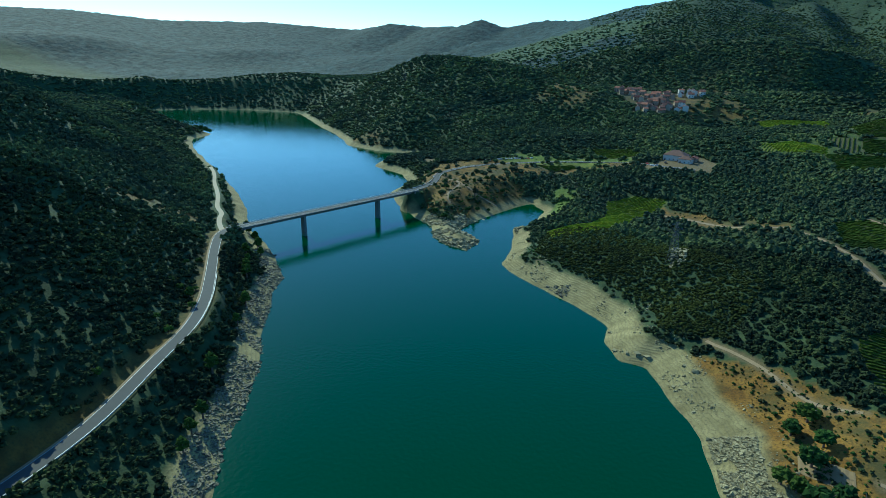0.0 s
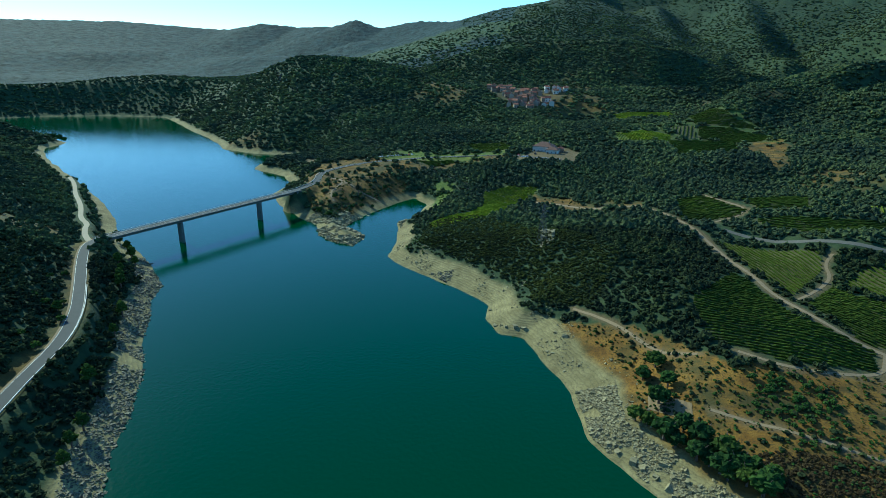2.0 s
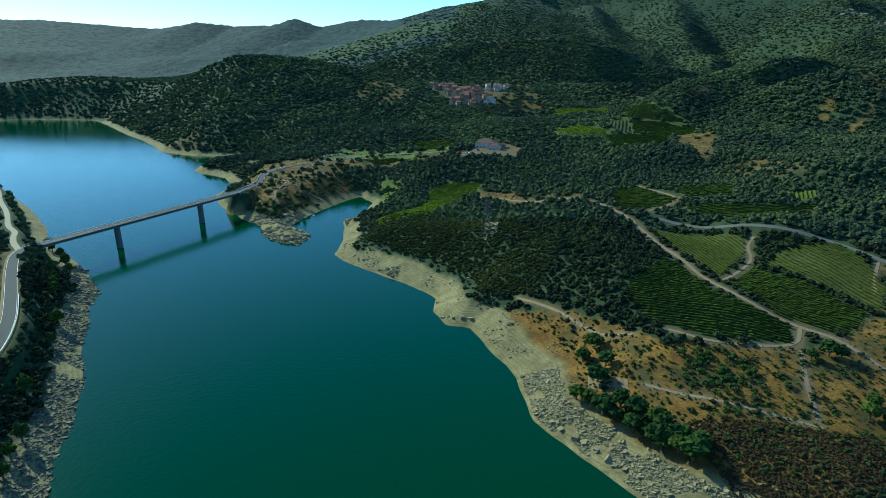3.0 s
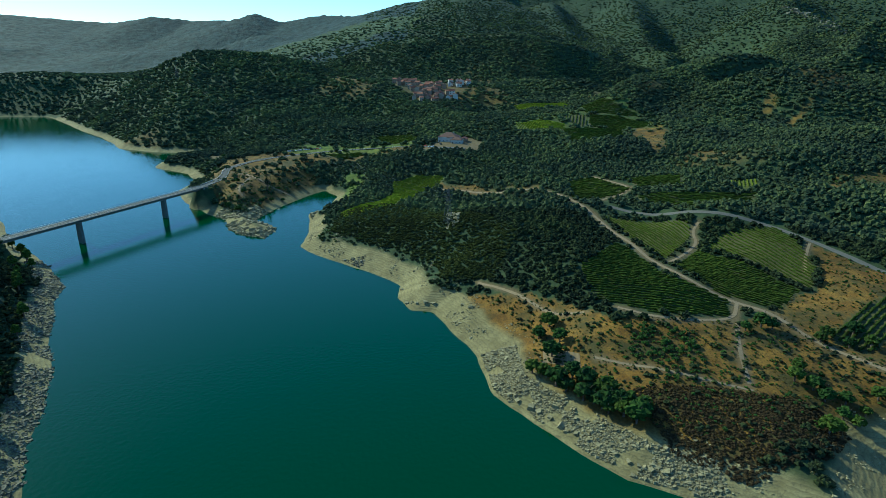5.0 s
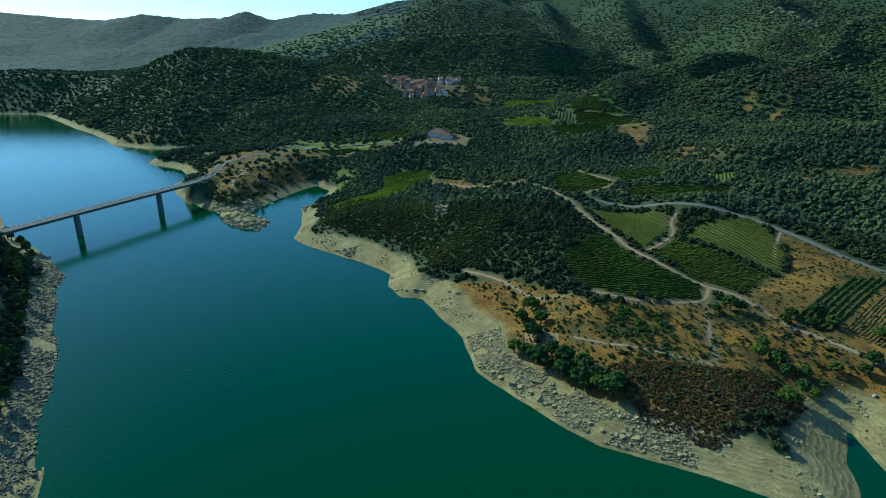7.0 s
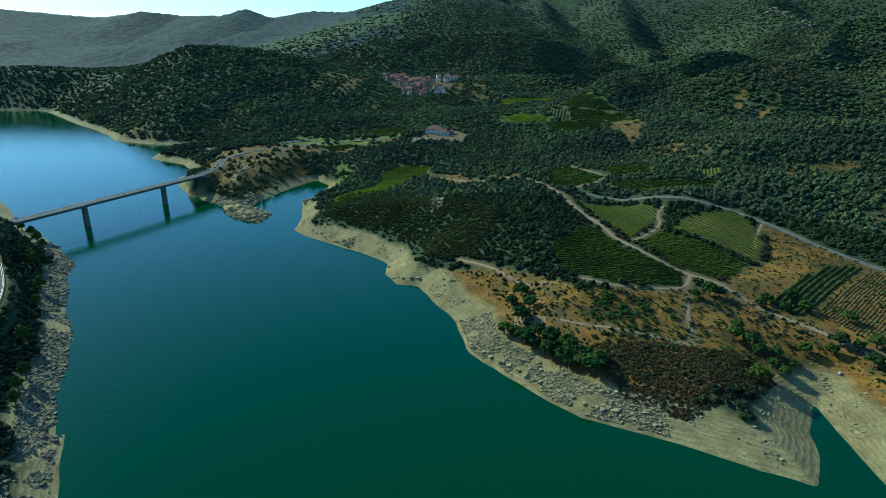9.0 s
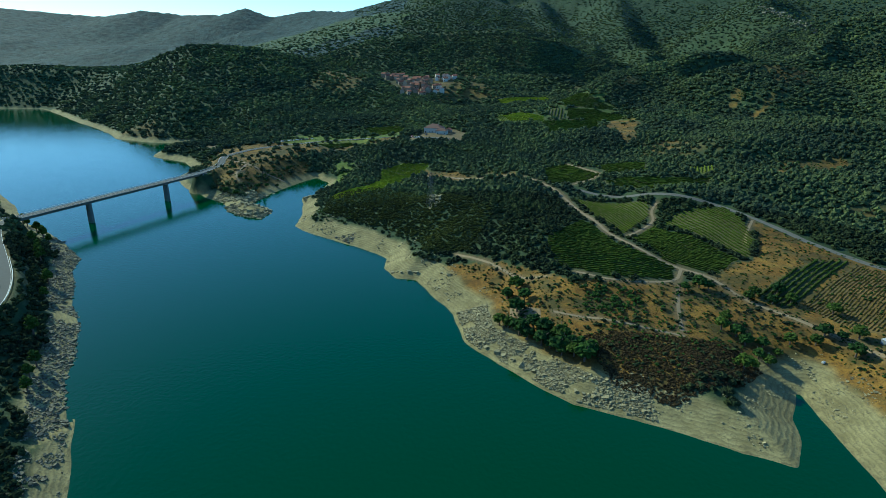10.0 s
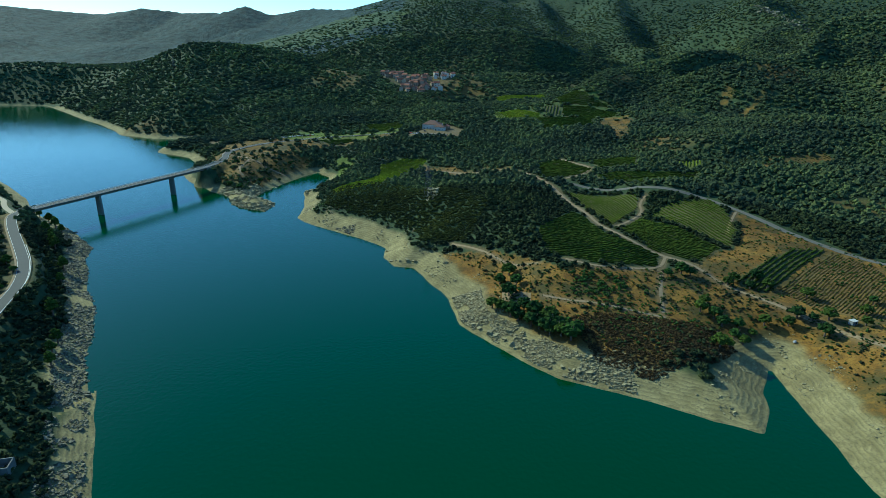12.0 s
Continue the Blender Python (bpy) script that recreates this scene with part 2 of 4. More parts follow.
def ground_material():
    """Undergrowth, dry grass, green grass, soil and the bare shore, by the masks of the ground."""
    m, n, l, p = material("open_ground")
    fine, mid, wide = noise_at(n, l, 0.9, 6), noise_at(n, l, 6, 5), noise_at(n, l, 45, 4)
    att = n.new("ShaderNodeAttribute")
    att.attribute_name = "cover"
    sep = n.new("ShaderNodeSeparateColor")
    l.new(att.outputs["Color"], sep.inputs[0])
    under = mixed(n, l, ramp(n, l, mid, 0.35, 0.65), (0.030, 0.050, 0.022), (0.062, 0.086, 0.032))
    dry = mixed(n, l, ramp(n, l, mid, 0.35, 0.62), (0.170, 0.088, 0.014), (0.290, 0.165, 0.026))
    dry = mixed(n, l, ramp(n, l, fine, 0.48, 0.70), dry, (0.090, 0.058, 0.020))
    dry = mixed(n, l, ramp(n, l, noise_at(n, l, 16, 6, 0.65), 0.45, 0.62), dry, (0.085, 0.072, 0.022))
    grass = mixed(n, l, ramp(n, l, mid, 0.3, 0.7), (0.075, 0.120, 0.012), (0.165, 0.200, 0.026))
    soil = mixed(n, l, ramp(n, l, fine, 0.3, 0.7), (0.140, 0.095, 0.042), (0.240, 0.175, 0.085))
    shore = mixed(n, l, ramp(n, l, mid, 0.3, 0.7), (0.212, 0.178, 0.074), (0.370, 0.315, 0.138))
    shore = mixed(n, l, ramp(n, l, fine, 0.5, 0.75), shore, (0.155, 0.132, 0.070))
    scrub_haze = n.new("ShaderNodeAttribute")
    scrub_haze.attribute_name = "scrub_haze"
    # bluish far ground: distance haze put into the base colour
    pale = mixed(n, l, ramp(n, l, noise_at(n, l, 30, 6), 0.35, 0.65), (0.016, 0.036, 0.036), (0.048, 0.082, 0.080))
    under = mixed(n, l, scrub_haze.outputs["Fac"], under, pale)
    col = mixed(n, l, sep.outputs[0], under, dry)
    col = mixed(n, l, sep.outputs[1], col, grass)
    col = mixed(n, l, sep.outputs[2], col, soil)
    # strand lines that the falling water left, along the contours
    geo, xyz = n.new("ShaderNodeNewGeometry"), n.new("ShaderNodeSeparateXYZ")
    l.new(geo.outputs["Position"], xyz.inputs[0])
    add = n.new("ShaderNodeMath")
    add.operation = "MULTIPLY_ADD"
    l.new(mid, add.inputs[0])
    add.inputs[1].default_value = 1.7
    l.new(xyz.outputs[2], add.inputs[2])
    sine = n.new("ShaderNodeMath")
    sine.operation = "MULTIPLY"
    l.new(add.outputs[0], sine.inputs[0])
    sine.inputs[1].default_value = 8.0
    wave = n.new("ShaderNodeMath")
    wave.operation = "SINE"
    l.new(sine.outputs[0], wave.inputs[0])
    shore = mixed(n, l, ramp(n, l, wave.outputs[0], 0.4, 2.2), shore, (0.115, 0.098, 0.052))
    col = mixed(n, l, att.outputs["Alpha"], col, shore)
    col = mixed(n, l, ramp(n, l, wide, 0.25, 0.75), col, (0.62, 0.60, 0.58), "MULTIPLY")
    l.new(col, p.inputs["Base Color"])
    p.inputs["Roughness"].default_value = 0.95
    p.inputs["Specular IOR Level"].default_value = 0.2
    b = n.new("ShaderNodeBump")
    b.inputs["Strength"].default_value, b.inputs["Distance"].default_value = 0.8, 0.6
    relief = mixed(n, l, 0.5, fine, mid)
    lines = mixed(n, l, att.outputs["Alpha"], relief, mixed(n, l, 0.09, relief, wave.outputs[0]))
    l.new(lines, b.inputs["Height"])
    canopy = n.new("ShaderNodeBump")
    canopy.inputs["Distance"].default_value = 9.0
    l.new(scrub_haze.outputs["Fac"], canopy.inputs["Strength"])
    l.new(noise_at(n, l, 16, 4, 0.6), canopy.inputs["Height"])
    l.new(canopy.outputs[0], b.inputs["Normal"])
    l.new(b.outputs[0], p.inputs["Normal"])
    return m


def rock_material(name, dark, light):
    m, n, l, p = material(name)
    geo = n.new("ShaderNodeNewGeometry")
    col = mixed(n, l, geo.outputs["Random Per Island"], dark, light)
    fine = noise_at(n, l, 0.5, 5)
    col = mixed(n, l, ramp(n, l, fine, 0.4, 0.75), col, dark)
    l.new(col, p.inputs["Base Color"])
    p.inputs["Roughness"].default_value = 0.9
    b = n.new("ShaderNodeBump")
    b.inputs["Strength"].default_value, b.inputs["Distance"].default_value = 0.8, 0.1
    l.new(fine, b.inputs["Height"])
    l.new(b.outputs[0], p.inputs["Normal"])
    return m


def leaf_material(name, dark, light, gloss=0.6):
    m, n, l, p = material(name)
    geo = n.new("ShaderNodeNewGeometry")
    wide, fine = noise_at(n, l, 75, 5, 0.6), noise_at(n, l, 0.7, 3)
    each = mixed(n, l, geo.outputs["Random Per Island"], dark, light)
    tone = mixed(n, l, ramp(n, l, wide, 0.36, 0.64), (0.62, 0.66, 0.80), (1.42, 1.42, 1.05))
    col = mixed(n, l, 1.0, each, tone, "MULTIPLY")
    col = mixed(n, l, ramp(n, l, fine, 0.35, 0.75), col, tuple(0.7 * c for c in dark))
    l.new(col, p.inputs["Base Color"])
    p.inputs["Roughness"].default_value = gloss
    p.inputs["Specular IOR Level"].default_value = 0.0
    thin, both = n.new("ShaderNodeBsdfTranslucent"), n.new("ShaderNodeMixShader")
    l.new(mixed(n, l, 1.0, col, (1.1, 1.15, 0.65), "MULTIPLY"), thin.inputs["Color"])
    both.inputs[0].default_value = 0.35
    l.new(p.outputs[0], both.inputs[1])
    l.new(thin.outputs[0], both.inputs[2])
    l.new(both.outputs[0], n["Material Output"].inputs["Surface"])
    b = n.new("ShaderNodeBump")
    b.inputs["Strength"].default_value, b.inputs["Distance"].default_value = 0.5, 0.2
    l.new(fine, b.inputs["Height"])
    l.new(b.outputs[0], p.inputs["Normal"])
    return m


MAT_GROUND = ground_material()
MAT_WATER = water_material()
MAT_CONCRETE = plain("pale_concrete", (0.20, 0.195, 0.18), 0.85, 0, 0.2, 1.5, 0.01)
MAT_PIER = plain("weathered_concrete", (0.15, 0.15, 0.14), 0.9, 0, 0.35, 2.5, 0.02)
MAT_ASPHALT = plain("grey_asphalt", (0.052, 0.052, 0.051), 0.9, 0, 0.2, 3.0, 0.005)
MAT_WHITE = plain("white_paint", (0.50, 0.49, 0.46), 0.6, 0, 0.08, 1.0)
MAT_STEEL = plain("galvanised_steel", (0.24, 0.245, 0.25), 0.6, 0.3, 0.12, 1.0)
MAT_LATTICE = plain("dull_grey_steel", (0.085, 0.087, 0.09), 0.8, 0.1, 0.15, 1.0)
MAT_DIRT = plain("dirt_track", (0.23, 0.165, 0.085), 0.95, 0, 0.35, 1.2, 0.03)
MAT_ROCK = rock_material("pale_rock", (0.160, 0.135, 0.064), (0.380, 0.325, 0.165))
# riprap: greyer than the shore rock, and darkened for the shadow between stones
MAT_BANKROCK = rock_material("grey_shadowed_rock", (0.060, 0.055, 0.035), (0.270, 0.240, 0.150))
# near leaf colour darkened for the slope's shade; the far woods' tone is paler
MAT_OAK = leaf_material("evergreen_oak_leaves_shaded", (0.030, 0.040, 0.027), (0.094, 0.110, 0.046))
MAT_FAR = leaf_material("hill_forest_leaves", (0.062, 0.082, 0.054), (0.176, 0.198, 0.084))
MAT_FRESH = leaf_material("fresh_green_leaves", (0.190, 0.225, 0.020), (0.310, 0.340, 0.040))
MAT_BRIGHT = leaf_material("yellow_green_leaves", (0.060, 0.095, 0.020), (0.135, 0.170, 0.040))
MAT_TREE = leaf_material("broad_tree_leaves", (0.032, 0.062, 0.022), (0.096, 0.150, 0.036))
MAT_VINE = leaf_material("vine_leaves", (0.052, 0.078, 0.016), (0.115, 0.140, 0.028))
MAT_OLDVINE = leaf_material("dry_vine_leaves", (0.110, 0.090, 0.022), (0.190, 0.150, 0.038))
MAT_HEATH = leaf_material("brown_heath", (0.050, 0.036, 0.022), (0.105, 0.076, 0.042))
MAT_MAQUIS = leaf_material("olive_maquis", (0.034, 0.044, 0.016), (0.090, 0.096, 0.030))
MAT_BARK = plain("grey_bark", (0.12, 0.09, 0.065), 0.95, 0, 0.3, 0.3, 0.02)
MAT_RENDER = [plain("wall_render", c, 0.9, 0, 0.15, 1.5) for c in ((0.28, 0.21, 0.14), (0.34, 0.28, 0.20), (0.22, 0.165, 0.11), (0.52, 0.47, 0.40))]
MAT_ROOF = [plain("clay_tiles", c, 0.85, 0, 0.3, 0.8, 0.05) for c in ((0.21, 0.070, 0.036), (0.17, 0.072, 0.042), (0.25, 0.095, 0.050))]
MAT_GLASS = plain("dark_window", (0.02, 0.025, 0.03), 0.15, 0, 0.1, 1.0)
MAT_RUBBER = plain("black_rubber", (0.015, 0.015, 0.015), 0.8, 0, 0.1, 1.0)
MAT_CAR = [plain("car_paint", c, 0.3, 0.1, 0.04, 2.0) for c in ((0.75, 0.75, 0.74), (0.45, 0.46, 0.48), (0.04, 0.05, 0.08), (0.35, 0.04, 0.03))]


def mesh_of(name, verts, faces, smooth=False):
    """A mesh from arrays of corners and of faces with three or four corners each."""
    verts, faces = np.asarray(verts, np.float32), np.asarray(faces, np.int32)
    me = bpy.data.meshes.new(name)
    count, sides = faces.shape
    me.vertices.add(len(verts))
    me.vertices.foreach_set("co", verts.ravel())
    me.loops.add(count * sides)
    me.loops.foreach_set("vertex_index", faces.ravel())
    me.polygons.add(count)
    me.polygons.foreach_set("loop_start", np.arange(0, count * sides, sides, dtype=np.int32))
    me.update(calc_edges=True)
    me.polygons.foreach_set("use_smooth", np.full(count, smooth, bool))
    return me


def put(name, mesh, mat, parent=None, label="", place=None):
    """An object on a mesh: a thing, or a part under its parent."""
    ob = new(name, mesh)
    if mat is not None and not mesh.materials:
        mesh.materials.append(mat)
    if parent is not None:
        ob.parent = parent
    if place is not None:
        ob.matrix_basis = place
    return tagged(ob, label)


def thing(name, label, category, place=None, group=""):
    ob = new(name)
    ob.empty_display_size = 0.5
    if place is not None:
        ob.matrix_basis = place
    return tagged(ob, label, category, group)


# ---- plan of fields, tracks and open ground ----
def inside(poly, x, y):
    hit = np.zeros(np.shape(x), bool)
    for (ax, ay), (bx, by) in zip(poly, poly[1:] + poly[:1]):
        if ay != by:
            hit ^= ((ay > y) != (by > y)) & (x < (bx - ax) * (y - ay) / (by - ay) + ax)
    return hit


def line_distance(line, x, y):
    best = np.full(np.shape(x), 1e9)
    for a, b in zip(line, line[1:]):
        dx, dy = b[0] - a[0], b[1] - a[1]
        s = np.clip(((x - a[0]) * dx + (y - a[1]) * dy) / (dx * dx + dy * dy), 0, 1)
        best = np.minimum(best, np.hypot(x - a[0] - s * dx, y - a[1] - s * dy))
    return best


# each vineyard: outline, the way of its rows, their spacing, vines fresh (0), old (1) or sparse (2)
VINEYARDS = [
    ([(75, 325), (107, 374), (115, 363), (121, 317), (147, 295), (141, 278), (104, 275), (78, 288), (75, 308)], (0.97, -0.22), 2.5, 0),
    ([(114, 436), (166, 410), (162, 388), (132, 347), (122, 377)], (0.24, -0.97), 2.6, 0),
    ([(133, 336), (156, 366), (180, 341), (192, 310), (170, 287), (143, 303)], (0.77, -0.63), 2.6, 0),
    ([(166, 374), (183, 389), (218, 394), (218, 365), (213, 334), (199, 311), (193, 316), (180, 350)], (0.27, -0.96), 2.7, 0),
    ([(182, 266), (190, 252), (197, 255), (254, 303), (235, 304), (203, 284)], (0.78, 0.63), 3.0, 0),
    ([(201, 255), (256, 298), (266, 276), (264, 261), (236, 216), (209, 234)], (0.78, 0.63), 1.7, 1),
    ([(102, 526), (125, 533), (149, 492), (120, 472), (96, 471)], (0.9, -0.44), 2.8, 0),
    ([(148, 520), (192, 505), (185, 475), (155, 490)], (0.95, -0.3), 2.8, 0),
    ([(148, 475), (183, 461), (231, 451), (221, 436), (174, 432), (149, 460)], (0.95, -0.25), 2.8, 0),
    ([(224, 483), (242, 476), (236, 461), (221, 466)], (0.3, 0.95), 2.8, 2),
    ([(-96, 486), (-88, 465), (-66, 478), (-48, 497), (-28, 538), (-10, 598), (-40, 612), (-64, 600), (-58, 540), (-66, 508)], (0.80, 0.60), 2.6, 2),
    ([(88, 986), (172, 981), (170, 927), (93, 930)], (0.9, 0.3), 3.0, 2),
    ([(174, 908), (214, 800), (242, 770), (210, 775), (167, 793)], (0.9, -0.3), 3.0, 0),
    ([(169, 784), (208, 772), (246, 740), (218, 721), (161, 731)], (0.95, -0.2), 3.0, 0),
    ([(131, 788), (166, 788), (159, 733), (145, 727)], (0.2, 0.97), 4.2, 0),
    ([(126, 721), (198, 725), (190, 673), (129, 665)], (0.9, 0.2), 3.0, 0),
    ([(73, 775), (109, 758), (113, 726), (77, 734)], (0.3, 0.95), 3.4, 2),
    ([(79, 766), (106, 776), (133, 739), (130, 718), (87, 734)], (0.9, 0.2), 3.2, 2),
    ([(-160, 705), (-118, 722), (-108, 712), (-135, 690)], (0.9, 0.35), 3.0, 0),
    ([(-110, 790), (-60, 772), (-40, 735), (-62, 728), (-100, 755)], (0.9, -0.4), 3.0, 0),
]
TRACKS = [
    ([(72, 511), (92, 475), (107, 441), (110, 408), (119, 370), (121, 350), (131, 311), (150, 294), (165, 283), (172, 265), (188, 245), (204, 220), (217, 192), (226, 160)], 3.4),
    ([(86, 280), (104, 270), (141, 274), (151, 294)], 2.6),
    ([(142, 273), (134, 252), (128, 227)], 2.6),
    ([(132, 343), (150, 362), (163, 381), (164, 395), (172, 405)], 2.4),
    ([(68, 245), (79, 239), (106, 228), (128, 223)], 2.0),
    ([(18, 336), (37, 316), (47, 299), (58, 284), (70, 279)], 2.2),
    ([(-14, 558), (13, 542), (43, 515), (72, 511)], 4.0),
    ([(120, 468), (150, 494), (140, 512), (125, 535)], 2.2),
    ([(-236, 615), (-222, 612), (-211, 597), (-207, 573), (-209, 554), (-198, 538)], 3.2),
    ([(-211, 597), (-190, 582), (-165, 580)], 2.4),
    ([(205, 330), (212, 345), (226, 366)], 2.2),
]
EAST_LANE = [(122, 453), (163, 424), (197, 405), (217, 397), (227, 369), (246, 327), (260, 300), (275, 275), (300, 245)]
DRY_GROUND = [
    [(3, 330), (47, 308), (80, 270), (141, 273), (164, 280), (184, 249), (221, 197), (230, 120), (186, 110), (181, 200), (166, 212), (146, 200), (108, 183), (74, 193), (48, 221), (28, 243), (15, 291)],
    [(165, 283), (180, 300), (200, 308), (215, 330), (225, 362), (262, 300), (290, 260), (300, 150), (226, 160), (204, 220), (188, 245)],
    [(-245, 575), (-232, 625), (-150, 640), (-150, 580), (-185, 520), (-225, 540)],
    [(201, 701), (235, 732), (249, 702), (201, 600), (195, 618)],
    [(517, 1007), (535, 995), (484, 773), (460, 742), (418, 743), (418, 792)],
    [(379, 747), (394, 743), (385, 726), (375, 737)],
    [(295, 472), (327, 474), (360, 479), (357, 465), (323, 451), (278, 434)],
    [(383, 694), (406, 703), (432, 703), (418, 695), (386, 680)],
    [(-15, 590), (20, 560), (40, 510), (10, 535)],
    [(-291, 647), (-288, 674), (-277, 695), (-252, 703), (-205, 719), (-168, 745), (-108, 748), (-58, 706), (-24, 663), (-61, 666), (-100, 697), (-124, 675), (-159, 659), (-182, 635), (-185, 599), (-199, 567), (-194, 535), (-210, 540), (-230, 557)],
]
GREEN_GROUND = [
    [(-128, 640), (-95, 622), (-100, 560), (-112, 545), (-117, 600)],
    [(-200, 770), (-90, 745), (-40, 735), (-60, 700), (-160, 700), (-220, 720)],
    [(80, 720), (240, 720), (250, 790), (130, 910), (60, 880)],
    [(-900, 1950), (-300, 2200), (-150, 1900), (-450, 1650), (-800, 1700)],
    [(-1500, 1700), (-1000, 1900), (-950, 1600), (-1300, 1550)],
]
YARDS = [[(-310, 735), (-265, 738), (-262, 722), (-305, 718)],
         [(-40, 660), (25, 650), (32, 700), (10, 735), (-5, 720), (-30, 690)]]
VILLAGE_AREA = [(-135, 1110), (-85, 1020), (-30, 1000), (10, 1050), (25, 1110), (-40, 1120), (-100, 1150)]
MAQUIS = [(-112, 440), (-60, 395), (-25, 350), (30, 335), (45, 380), (20, 425), (-20, 475), (-58, 498), (-92, 482)]
HEATH = [(77, 224), (105, 223), (150, 220), (158, 205), (141, 190), (108, 178), (86, 192)]


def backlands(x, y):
    """Where the closed woods give way to open scrub, which carries the haze tint, from 0 to 1."""
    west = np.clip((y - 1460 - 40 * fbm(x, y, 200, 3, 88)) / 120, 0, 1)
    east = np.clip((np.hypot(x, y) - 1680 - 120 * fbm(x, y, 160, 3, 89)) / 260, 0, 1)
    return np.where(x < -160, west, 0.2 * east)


def masks(x, y, z, d):
    """Shares of dry grass, green grass, soil and bare shore, from 0 to 1."""
    far = np.clip(np.hypot(x, y) - 350, 0, 1500)
    px = x + 2.5 * fbm(x, y, 9, 3, 60) + 0.06 * far * fbm(x, y, 70, 4, 61)
    py = y + 2.5 * fbm(x, y, 9, 3, 66) + 0.06 * far * fbm(x, y, 70, 4, 67)
    dry, grass, soil = np.zeros(x.shape), np.zeros(x.shape), np.zeros(x.shape)
    for a, poly in enumerate(DRY_GROUND):
        dry[inside(poly, px, py)] = (1, 1, 0.8, 0.9, 0.6, 0.7, 0.75, 0.7, 0.9, 0.82)[a]
    for poly in GREEN_GROUND:
        grass[inside(poly, px, py)] = 0.8 if poly[0][0] < 0 and poly[0][1] < 1500 else 0.4
    for poly, way, gap, state in VINEYARDS:
        hit = inside(poly, x, y)
        soil[hit] = (0.12 if gap < 2.6 else 0.25, 0.4, 0.2)[state]
        grass[hit] = (0.12, 0.1, 0.9)[state]
        dry[hit] = 1.0 if state == 1 else 0.1
    for poly in YARDS:
        soil[inside(poly, x, y)] = 0.8
    soil[inside(VILLAGE_AREA, x, y)] = 0.35
    for line, width in TRACKS:
        soil = np.maximum(soil, np.clip(1.6 - line_distance(line, x, y) / width * 1.2, 0, 0.8))
    dry = np.maximum(dry, 0.55 * np.clip(2.2 - line_distance(WEST_ROAD, x + 3.0, y) / 4.0, 0, 1))
    # open patches on the hills
    open_land = np.clip((fbm(x, y, 170, 4, 77) - 0.30) * 6, 0, 1) * (np.hypot(x, y) > 480)
    dry = np.maximum(dry, 0.6 * open_land * np.clip((1500 - np.hypot(x, y)) / 300, 0, 1))
    ring = np.where(x < -90, 5.6, 8.6 - 1.4 * np.clip(x / 50, 0, 1)) + 1.6 * fbm(x, y, 18, 3, 90)
    ring = np.where((y > 440) & (x > -330), np.where(y < 505, 6.5, 4.2) + 2.0 * fbm(x, y, 25, 3, 91), ring)
    ring = np.where(y > 620, 5.0, ring)
    ring = np.where(x < -850, 1.0, ring)
    bare = np.clip((ring - z) / 1.5, 0, 1) * (d < 80)
    return dry, grass, soil, bare


# ---- ground and water ----
front = np.radians(np.arange(-68, 50.01, 0.22))
rear = np.radians(np.linspace(50, 292, 64)[1:-1])
turns = np.concatenate([front, rear])
radii = [30.0]
while radii[-1] < 4850:
    radii.append(radii[-1] * 1.0095)
radii = np.array(radii)
rr, tt = np.meshgrid(radii, turns, indexing="ij")
gx, gy = rr * np.sin(tt), rr * np.cos(tt) - 20
gz = ground(gx, gy)
gd = shore_distance(gx.ravel(), gy.ravel()).reshape(gx.shape)
nr, nt = rr.shape
i, j = np.meshgrid(np.arange(nr - 1), np.arange(nt), indexing="ij")
k = (j + 1) % nt
quads = np.stack([i * nt + j, (i + 1) * nt + j, (i + 1) * nt + k, i * nt + k], -1).reshape(-1, 4)[:, ::-1]
cover = np.stack(masks(gx, gy, gz, gd), -1)
far_bumps = np.clip((rr - 1900) / 400, 0, 1) * (1 - cover[..., 0]) * (1 - cover[..., 1])
gz = gz + far_bumps * 9 * np.abs(fbm(gx, gy, 26, 3, 15))
land = new("ground", mesh_of("ground", np.stack([gx, gy, gz], -1).reshape(-1, 3), quads, True))
land.data.attributes.new("cover", "FLOAT_COLOR", "POINT").data.foreach_set("color", cover.astype(np.float32).ravel())
# mask of the far ground whose colour carries the haze
scrub_haze = backlands(gx, gy).astype(np.float32)
land.data.attributes.new("scrub_haze", "FLOAT", "POINT").data.foreach_set("value", scrub_haze.ravel())
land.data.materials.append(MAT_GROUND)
tagged(land, "wooded hills and dry farmland round a reservoir", "ground", kind="structure")

wa = np.linspace(0, 2 * math.pi, 97)[:-1]
wv = [(0, 0, 0)] + [(2400 * math.cos(a), 2400 * math.sin(a), 0) for a in wa]
lake = new("water", mesh_of("water", wv, [(0, a + 1, (a + 1) % 96 + 1) for a in range(96)]))
lake.data.materials.append(MAT_WATER)
tagged(lake, "calm teal green reservoir water", "water", kind="structure")


# ---- roads, tracks and bridge ----
def smooth_line(line, step=3.0, rounds=3):
    """A centre line with its corners rounded, at even steps."""
    p = np.array(line, float)
    for _ in range(rounds):
        q = np.empty((2 * len(p) - 2, p.shape[1]))
        q[0::2], q[1::2] = 0.75 * p[:-1] + 0.25 * p[1:], 0.25 * p[:-1] + 0.75 * p[1:]
        p = np.vstack([p[:1], q, p[-1:]])
    s = np.concatenate([[0], np.cumsum(np.hypot(*np.diff(p[:, :2], axis=0).T))])
    at = np.arange(0, s[-1], step)
    return np.stack([np.interp(at, s, p[:, c]) for c in range(p.shape[1])], -1)


def sideways(p):
    d = np.gradient(p[:, :2], axis=0)
    d /= np.hypot(*d.T)[:, None]
    return np.stack([d[:, 1], -d[:, 0]], -1)


